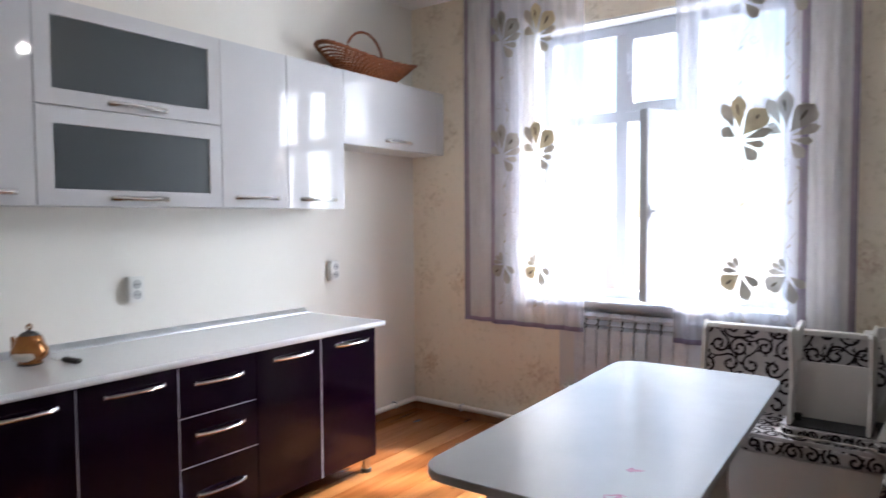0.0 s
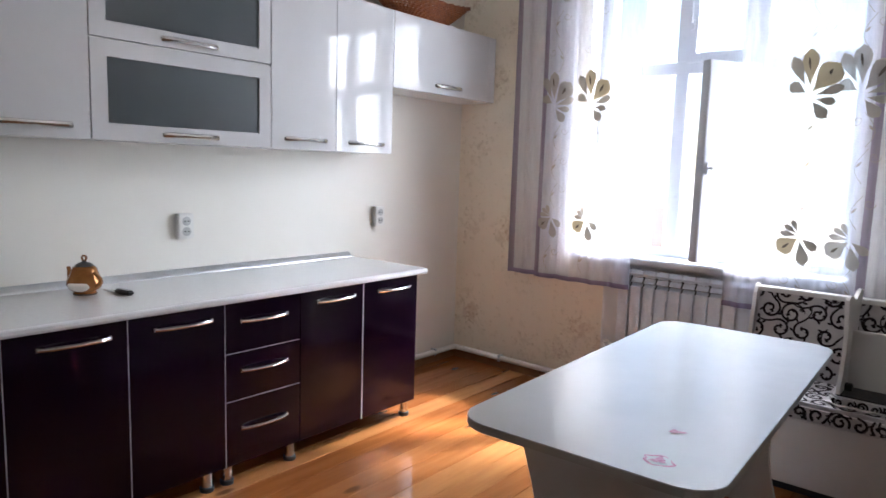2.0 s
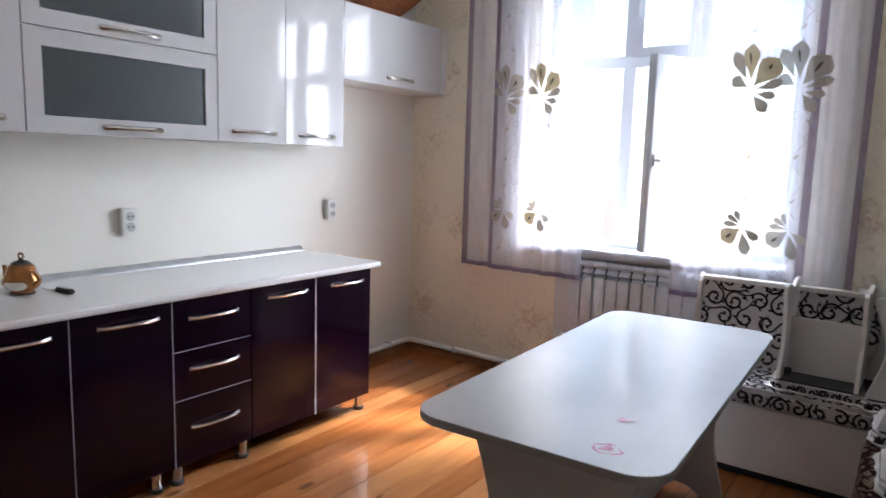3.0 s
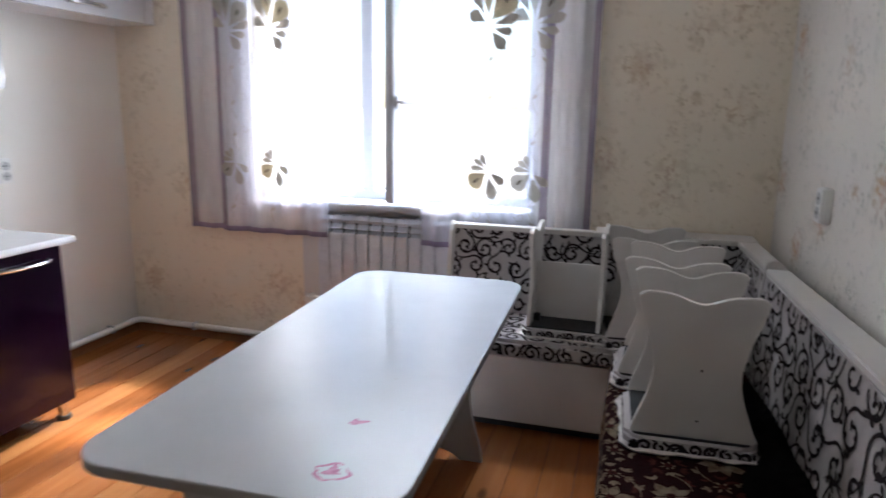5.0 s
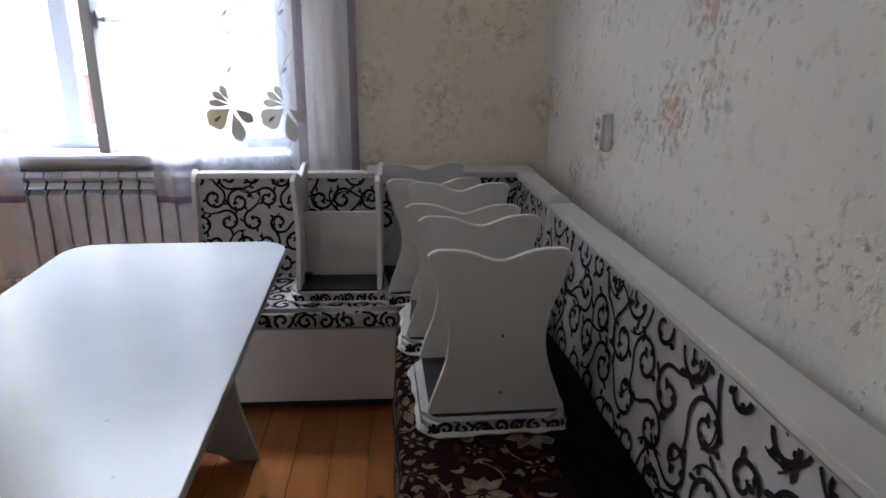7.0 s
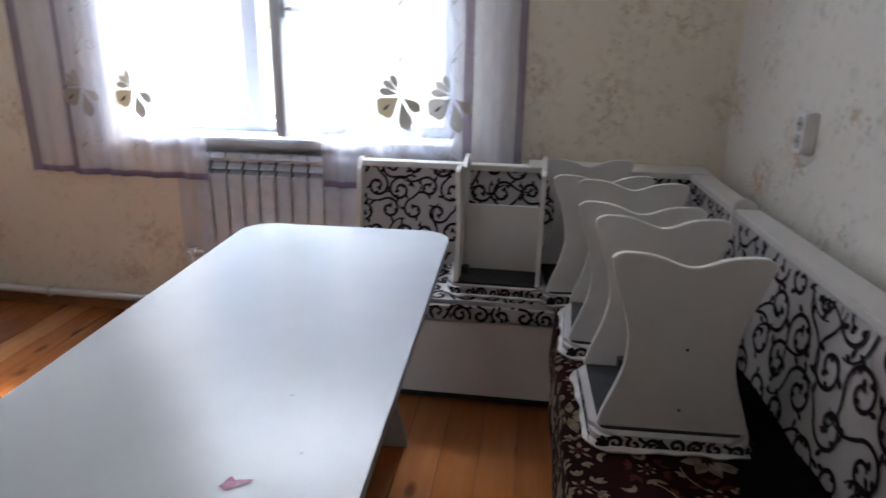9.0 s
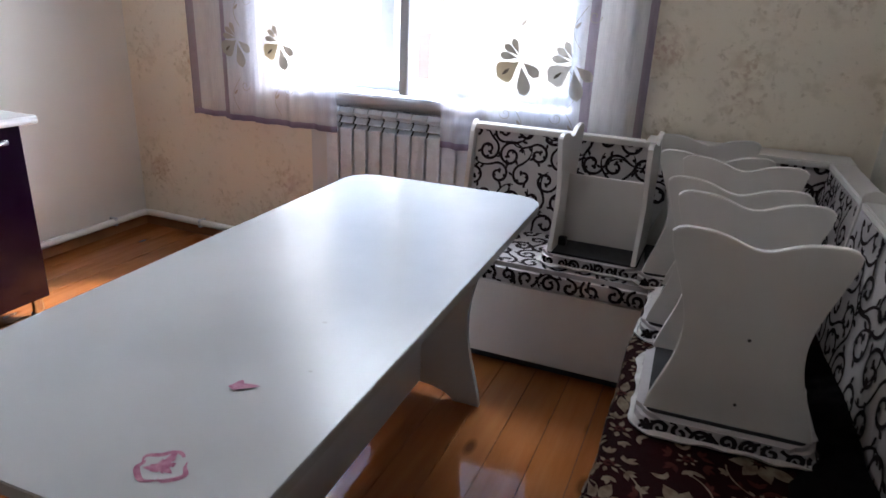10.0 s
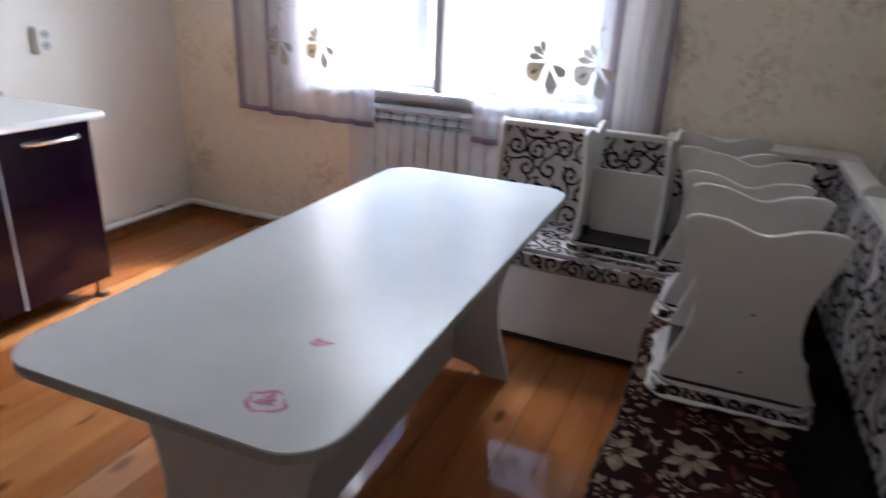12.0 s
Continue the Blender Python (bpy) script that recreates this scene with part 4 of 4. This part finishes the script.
def drape(u, v):
    """u metres from the lower front hem up and over the seat, v metres along the bench."""
    y = NEAR - 0.012 + v
    wob = 0.004 * math.sin(7 * y + 1.0) + 0.003 * math.sin(17 * y)
    drop = 0.16
    if u < drop:
        return Vector((SX - 0.022 - 0.012 * (1 - u / drop) + wob, y, SH - 0.008 - (drop - u)))
    if u < drop + 0.03:
        a = (u - drop) / 0.03 * math.pi / 2
        return Vector((SX - 0.002 - 0.02 * math.cos(a) + wob * math.cos(a), y, SH - 0.008 + 0.02 * math.sin(a)))
    return Vector((SX - 0.002 + u - drop - 0.03, y, SH + 0.012 + 0.002 * math.sin(23 * u + 9 * y)))


cloth = part("cloth", sheet(40, 60, lambda u, v: drape(u * 0.70, v * TL)), MAROON, throw)
so = cloth.modifiers.new("thickness", "SOLIDIFY")
so.thickness, so.offset = 0.005, -1.0
smooth(cloth, 60)


def over(u, v):
    a = drape(u, v)
    return a + Vector((-0.0012 if u < 0.17 else 0, 0, 0.0014 if u > 0.16 else 0.0005))


def in_throw(u, v):
    return 0.005 < u < 0.66 and 0.01 < v < TL - 0.01


rt = random.Random(12)
cream, dusk = bmesh.new(), bmesh.new()


def laid(u, v):
    return over(u, v) + Vector((0, 0, height[0]))


height = [0.0]
for i in range(5):
    for j in range(13):
        u, v = 0.06 + 0.145 * i + rt.uniform(-0.02, 0.02), 0.06 + 0.145 * j + 0.07 * (i % 2) + rt.uniform(-0.02, 0.02)
        big = (i + 2 * j) % 3 == 0
        n = rt.choice((7, 8)) if big else 6
        size = rt.uniform(0.066, 0.086) if big else rt.uniform(0.014, 0.028)
        a0 = rt.uniform(0, 1)
        for k in range(n):
            a = a0 + 2 * math.pi * k / n
            height[0] = 0.0002 * k
            petal(cream, u + 0.010 * math.cos(a), v + 0.010 * math.sin(a), size * rt.uniform(0.6, 1.15), size * rt.uniform(0.32, 0.52), a + rt.uniform(-0.15, 0.15), laid, in_throw, 0.9, 1.25)
        height[0] = 0.002
        strip(dusk, spiral_points(u, v, 0.012, 1.0, 0, 1, 8), lambda s: 0.007, laid, in_throw)
        for k in range(6):
            a = a0 + 0.4 + k * 1.05
            x, y = u + (size + 0.018) * math.cos(a), v + (size + 0.018) * math.sin(a)
            for d in (-0.8, 0, 0.8):
                height[0] = 0.0004 + 0.0003 * d
                petal(cream if (k + i) % 3 == 0 or i < 2 else dusk, x, y, rt.uniform(0.014, 0.034), 0.012, a + d + rt.uniform(-0.3, 0.3), laid, in_throw, 0.9, 1.1)
        height[0] = 0.0009
        if big:
            for q in (0.0, 3.3):
                strip(cream, [(u + (size + 0.004 + 0.004 * k) * math.cos(a0 + q + 0.09 * k), v + (size + 0.004 + 0.004 * k) * math.sin(a0 + q + 0.09 * k)) for k in range(12)], lambda s: 0.004, laid, in_throw)
tagged(part("flower_print", cream, STRAW, throw, "cream flowers"), kind="stuff")
tagged(part("flower_print", dusk, ROSE, throw, "dusky small leaves"), kind="stuff")

# ---- near-black sheet added over the dark zone at the bench back ----
backdark = thing("black_cloth", (1.46, 2.8, SH), "crumpled near-black sheet lying along the bench back", "cloth")


def crumple(u, v):
    y = 2.12 + 1.36 * v
    brim = 1.455 + 0.055 * noise.noise(Vector((y * 5, 1.7, 0))) + 0.025 * noise.noise(Vector((y * 17, 4.1, 0)))
    x = brim + (1.566 + 0.045 * (3.0 - y) - brim) * u
    p = noise.noise(Vector((x * 9, y * 7, 0.3))) + 0.5 * noise.noise(Vector((x * 23, y * 19, 2.0)))
    edge = min(1.0, 5 * v, 5 * (1 - v), 3 * u)
    return (x, y, SH + 0.0155 + edge * (0.010 + 0.02 * u ** 2 + 0.010 * p))


backdark_mesh = part("folds", sheet(26, 90, crumple), BACKDARK, backdark)
backdark_thick = backdark_mesh.modifiers.new("thickness", "SOLIDIFY")
backdark_thick.thickness, backdark_thick.offset = 0.003, -1.0
smooth(backdark_mesh, 180)

# ---- stools turned upside down on the bench ----
def stool():
    """Upside down: the seat pad below, two shaped leg panels and a cross panel standing up. Local, legs facing -y and +y."""
    s = thing("stool", (0, 0, 0), "white panel stool lying upside down on its scroll fabric seat", "stool", "upturned stools on the bench", local=True)
    pad = part("seat_pad", prism(rounded(-0.193, 0.193, -0.193, 0.193, 0.06, 6), XY, 0.0, 0.042, 0.012), FABRIC, s, "scroll fabric seat pad")
    for f, sg in ((lambda u, v: (-0.18 + u, -0.1943, 0.004 + v), 1), (lambda u, v: (-0.1943, -0.18 + u, 0.004 + v), 2), (lambda u, v: (0.1943, -0.18 + u, 0.004 + v), 4)):
        tagged(part("scroll_print", scrolls(0.36, 0.034, f, 20 + sg, 0.42, 1.3), FLOCK, pad), kind="stuff")
    part("lining", prism(rounded(-0.17, 0.17, -0.17, 0.17, 0.02, 3), XY, 0.042, 0.05), BLACKCLOTH, s, "black lining under the seat")
    fr = bmesh.new()
    ring = []
    for (xa, ya), (xb, yb) in zip(rounded(-0.192, 0.192, -0.192, 0.192, 0.075, 10), rounded(-0.192, 0.192, -0.192, 0.192, 0.075, 10)[1:] + [(0.192, 0.117)]):
        m = max(1, round(math.hypot(xb - xa, yb - ya) / 0.014))
        ring += [(xa + (xb - xa) * q / m, ya + (yb - ya) * q / m) for q in range(m)]
    n = len(ring)
    lo = []
    for k, (x, y) in enumerate(ring):
        g = 1.09 + 0.014 * math.sin(k * 0.9) + 0.03 * math.sin(k * 0.23)
        lo.append((fr.verts.new((x, y, 0.012)), fr.verts.new((x * g, y * g, 0.009 + 0.004 * math.sin(k * 1.0))), fr.verts.new((x * g * 0.99, y * g * 0.99, 0.001 + 0.0025 * (1 + math.sin(k * 1.0))))))
    for k in range(n):
        a, b = lo[k], lo[(k + 1) % n]
        fr.faces.new((a[0], b[0], b[1], a[1]))
        fr.faces.new((a[1], b[1], b[2], a[2]))
    part("frill", fr, FRILL, s, "white gathered frill")
    H0, H1 = 0.05, 0.49
    edge = []
    for k in range(25):
        t = k / 24
        edge.append((0.178 - 0.056 * math.sin(math.pi * (0.04 + 0.90 * t)) ** 1.6, H0 + (H1 - 0.03 - H0) * t))
    wave = [(0.176, H1 - 0.012), (0.166, H1 - 0.003)]
    for k in range(21):
        t = k / 20
        x = 0.150 - 0.30 * t
        wave.append((x, H1 + 0.002 - 0.030 * math.exp(-((x - 0.0) / 0.062) ** 2)))
    wave += [(-0.166, H1 - 0.003), (-0.176, H1 - 0.012)]
    outline = edge + wave + [(-x, z) for x, z in edge[::-1]]
    for y in (-0.165, 0.149):
        leg = part("leg", prism(outline, XZ, y - 0.001, y + 0.017), BOARD, s)
        # the banding's whiteness includes the window light on the panel edges
        rim = prism([(x * 1.012, z + (0.0025 if z > 0.4 else 0)) for x, z in outline], XZ, y + 0.0005, y + 0.0155)
        part("edge_band", rim, LITRIM, leg, "glossy edge banding, whitened for the window light it catches")
        for z in (0.105, 0.265):
            w = y if y < 0 else y + 0.016
            b = bmesh.new()
            bmesh.ops.create_cone(b, cap_ends=True, segments=10, radius1=0.005, radius2=0.004, depth=0.003, matrix=Matrix.Translation((0.012, w, z)) @ Matrix.Rotation(radians(90), 4, "X"))
            part("bolt", b, BOLT, leg)
    part("cross_panel", box(-0.007, 0.007, -0.149, 0.149, 0.05, 0.32, 0.002), BOARD, s)
    for x in (-0.075, 0.075):
        part("bracket", box(x - 0.012, x + 0.012, 0.115, 0.147, 0.05, 0.085, 0.003), BLACKPLASTIC, s, "black corner bracket")
    return s


TS = SH + 0.016
stools = stool()
stools.matrix_basis = pose(1.278, 3.005, TS, 0, 0, 2)
copy_thing(stools, pose(1.243, 3.455, TS, 0, 0, -3))
copy_thing(stools, pose(1.155, 3.915, TS - 0.014, 0, 0, 6))
copy_thing(stools, pose(0.805, 3.945, TS - 0.014, 0, 0, 89))

# ---- sockets ----
def socket(x, y, z, sign, label):
    """A surface-mounted double socket on a wall facing +x (sign 1) or -x."""
    s = thing("power_socket", (x, y, z), label, "socket", "double power sockets")
    part("back_box", box(min(x, x + sign * 0.03), max(x, x + sign * 0.03), y - 0.042, y + 0.042, z - 0.064, z + 0.064, 0.004), PLASTIC, s)
    f = x + sign * 0.03
    part("cover", box(min(f, f + sign * 0.008), max(f, f + sign * 0.008), y - 0.04, y + 0.04, z - 0.062, z + 0.062, 0.003), PLASTIC, s)
    for dz in (-0.026, 0.026):
        b = bmesh.new()
        bmesh.ops.create_cone(b, cap_ends=True, segments=24, radius1=0.023, radius2=0.023, depth=0.003, matrix=Matrix.Translation((f + sign * 0.0085, y, z + dz)) @ Matrix.Rotation(radians(90), 4, "Y"))
        # flat disc; its grey paints the shadow of the outlet's recess
        c = part("outlet", b, OUTLETSHADE, s, "round outlet, greyed for the shadow in its recess")
        for dy in (-0.0095, 0.0095):
            h = bmesh.new()
            bmesh.ops.create_cone(h, cap_ends=True, segments=10, radius1=0.0045, radius2=0.0045, depth=0.002, matrix=Matrix.Translation((f + sign * 0.0105, y + dy, z + dz)) @ Matrix.Rotation(radians(90), 4, "Y"))
            part("hole", h, HOLE, c)


socket(LEFT, 2.135, 1.13, 1, "white surface mounted double socket above the worktop")
socket(LEFT, 3.505, 1.13, 1, "white surface mounted double socket near the worktop's end")
socket(RIGHT + 0.0185, 3.555, 1.152, -1, "white surface mounted double socket above the bench")

# ---- basket on the wall cabinets ----
bas = thing("wicker_basket", (-1.90, 3.72, 2.385), "orange brown boat shaped wicker basket with a hoop handle", "basket")
BZ = 2.386


def hull(s, a):
    """Basket wall: s from the foot (0) to the rim (1), a round it; the ends sweep up."""
    ex = 0.09 + 0.055 * s
    ey = 0.20 + 0.25 * s ** 1.3
    c, d = math.cos(a), math.sin(a)
    y = ey * math.copysign(abs(d) ** 0.85, d)
    return Vector((-1.90 + ex * math.copysign(abs(c) ** 0.8, c), 3.73 + y, BZ + 0.125 * s + 0.055 * s * (abs(y) / 0.45) ** 2.2))


ROWS_W, NST = 13, 46
for r in range(ROWS_W):
    s = (r + 0.5) / ROWS_W
    pts = []
    for k in range(2 * NST + 1):
        a = 2 * math.pi * k / (2 * NST)
        q = hull(s, a)
        out = Vector((q.x + 1.90, (q.y - 3.73) * 0.3, 0)).normalized() * 0.0035 * (1 if (k + r) % 2 else -1)
        pts.append(q + out)
    part("weave", tube(pts, 0.0062, 5, caps=False), WICKER, bas)
stakes = bmesh.new()
for k in range(NST):
    a = 2 * math.pi * k / NST
    tube([hull(0.0, a), hull(0.5, a), hull(1.0, a)], 0.0036, 5, bm=stakes)
part("stake_frame", stakes, WICKER, bas)
rim = bmesh.new()
for ph in (0, math.pi):
    tube([hull(1.0, 2 * math.pi * k / 120) + Vector((0.006 * math.cos(k * 0.9 + ph), 0, 0.006 * math.sin(k * 0.9 + ph))) for k in range(121)], 0.0075, 6, bm=rim, caps=False)
smooth(part("rim", rim, WICKER, bas))
part("floor", prism([(hull(0, 2 * math.pi * k / 32).x, hull(0, 2 * math.pi * k / 32).y) for k in range(32)], XY, BZ, BZ + 0.008), WICKER, bas)
hp = [(-1.90, 3.69 + 0.18 * math.cos(math.pi * k / 24), BZ + 0.13 + 0.19 * math.sin(math.pi * k / 24)) for k in range(25)]
smooth(part("handle", tube(hp, 0.009, 8), WICKER, bas, "dark wicker hoop handle"))

# ---- teapot, knife, saucer on the worktop ----
tx, ty = -1.845, 1.575
pot = thing("teapot", (tx, ty, CT), "small golden brown porcelain teapot with a white panel", "teapot")
body = lathe([(0.036, 0.0), (0.038, 0.006), (0.034, 0.010), (0.050, 0.020), (0.059, 0.036), (0.058, 0.050), (0.047, 0.070), (0.042, 0.086), (0.038, 0.096), (0.030, 0.100)], (tx, ty, CT), 32)
smooth(part("body", body, GOLD, pot), 60)
smooth(part("foot_ring", lathe([(0.038, 0.0), (0.040, 0.003), (0.036, 0.007)], (tx, ty, CT), 32), BOLT, pot, "dark gilt foot ring"))
lid = part("lid", lathe([(0.031, 0.0), (0.029, 0.005), (0.019, 0.011), (0.008, 0.014), (0.006, 0.019)], (tx, ty, CT + 0.0995), 28), BOLT, pot, "dark lid")
smooth(lid, 60)
kn = tube([(tx, ty + 0.009 * math.cos(2 * math.pi * k / 14), CT + 0.127 + 0.009 * math.sin(2 * math.pi * k / 14)) for k in range(15)], 0.0035, 6, caps=False)
smooth(part("knob", kn, GOLD, lid))
sp = tube([(tx - 0.01, ty - 0.05, CT + 0.04), (tx - 0.01, ty - 0.068, CT + 0.055), (tx - 0.012, ty - 0.073, CT + 0.075), (tx - 0.014, ty - 0.078, CT + 0.09)], [0.014, 0.011, 0.0075, 0.0065], 12)
smooth(part("spout", sp, GOLD, pot))
hd = tube([(tx + 0.012, ty + 0.048 + 0.026 * math.sin(math.pi * k / 12), CT + 0.03 + 0.05 * k / 12) for k in range(13)], 0.006, 8)
smooth(part("handle", hd, GOLD, pot))
pn = bmesh.new()
bmesh.ops.create_uvsphere(pn, u_segments=20, v_segments=12, radius=1.0, matrix=Matrix.Translation((tx + 0.036, ty + 0.008, CT + 0.037)) @ Matrix.Rotation(radians(12), 4, "Z") @ Matrix.Diagonal((0.0235, 0.040, 0.023, 1)))
smooth(part("panel", pn, PORCELAIN, pot, "white cartouche"), 180)

pot.matrix_basis = pose(tx, ty, CT, 0, 0, -62) @ Matrix.Diagonal((1.2, 1.2, 1.22, 1))

knife = thing("knife", (-1.78, 1.69, CT), "kitchen knife with a black handle lying on the worktop", "knife")
part("handle", prism(rounded(-0.055, 0.055, -0.015, 0.015, 0.009, 4), lambda u, v, w: (-1.735 + u * 0.96 - v * 0.1, 1.69 + u * 0.12 + v, w), CT, CT + 0.021, 0.006), BLACKPLASTIC, knife)
part("blade", prism([(-0.12, 0.004), (-0.10, -0.009), (0, -0.011), (0, 0.009), (-0.10, 0.009)], lambda u, v, w: (-1.785 + u * 0.96, 1.684 + u * 0.12 + v, w), CT + 0.002, CT + 0.0035), STEEL, knife)
sauc = thing("saucer", (-1.66, 1.00, CT), "small pale glass saucer on the worktop", "saucer")
smooth(part("dish", lathe([(0.045, 0.0), (0.05, 0.002), (0.085, 0.012), (0.088, 0.014), (0.084, 0.0155), (0.05, 0.005), (0.01, 0.004)], (-1.66, 1.00, CT), 36), PORCELAIN, sauc))

# crockery behind the frosted glass
for y, n, z in ((1.74, 3, 1.552), (1.88, 2, 1.552), (2.22, 2, 1.552), (1.80, 1, 1.96)):
    bowl = thing("bowl", (-1.89, y, z), "dark bowl standing behind the frosted glass", "bowl", "crockery in the wall cabinet")
    prof2 = [(0.03, 0.0), (0.032, 0.006), (0.06, 0.03), (0.066, 0.05), (0.062, 0.05), (0.03, 0.012)]
    smooth(part("body", lathe(prof2, (-1.89, y, z), 24), BLACKPLASTIC, bowl))
    if n > 1:
        smooth(part("rim", lathe([(0.066, 0.045), (0.069, 0.048), (0.066, 0.052)], (-1.89, y, z), 24), BLACKPLASTIC, bowl))

# ---- pendant lamp ----
lamp = thing("pendant_lamp", (-0.15, 2.2, TOP), "lit bulb pendant hanging from the ceiling", "lamp")
part("canopy", lathe([(0.05, -0.03), (0.05, -0.008), (0.04, 0.0)], (-0.15, 2.2, TOP), 24), PLASTIC, lamp)
part("cord", tube([(-0.15, 2.2, TOP - 0.02), (-0.15, 2.2, 2.60)], 0.004, 6), PLASTIC, lamp)
part("holder", lathe([(0.02, 0.0), (0.022, 0.04), (0.01, 0.055)], (-0.15, 2.2, 2.56), 16), PLASTIC, lamp)
bb = bmesh.new()
bmesh.ops.create_uvsphere(bb, u_segments=20, v_segments=14, radius=0.035, matrix=Matrix.Translation((-0.15, 2.2, 2.532)))
smooth(part("bulb", bb, BULB, lamp), 180)

# ---- floor boards ----
floor = tagged(part("floor", box(LEFT - 0.2, RIGHT + 0.2, BACK - 0.2, FRONT + 0.42, -0.12, -0.012), GAPSHADE), "varnished orange pine floorboards, glossy and knotty", "floor", "", "structure")
rf = random.Random(2)
x = LEFT
PW = 0.135
proto = box(0.0009, PW - 0.0009, BACK, FRONT, -0.02, 0.0, 0.0018)
first = part("plank", proto, WOOD, floor)
first.location.x = x
while x < FAR_EAST:
    x += PW
    if x > FAR_EAST:
        break
    p = new("plank", first.data)
    p.parent = floor
    p.location = (x, 0, 0)
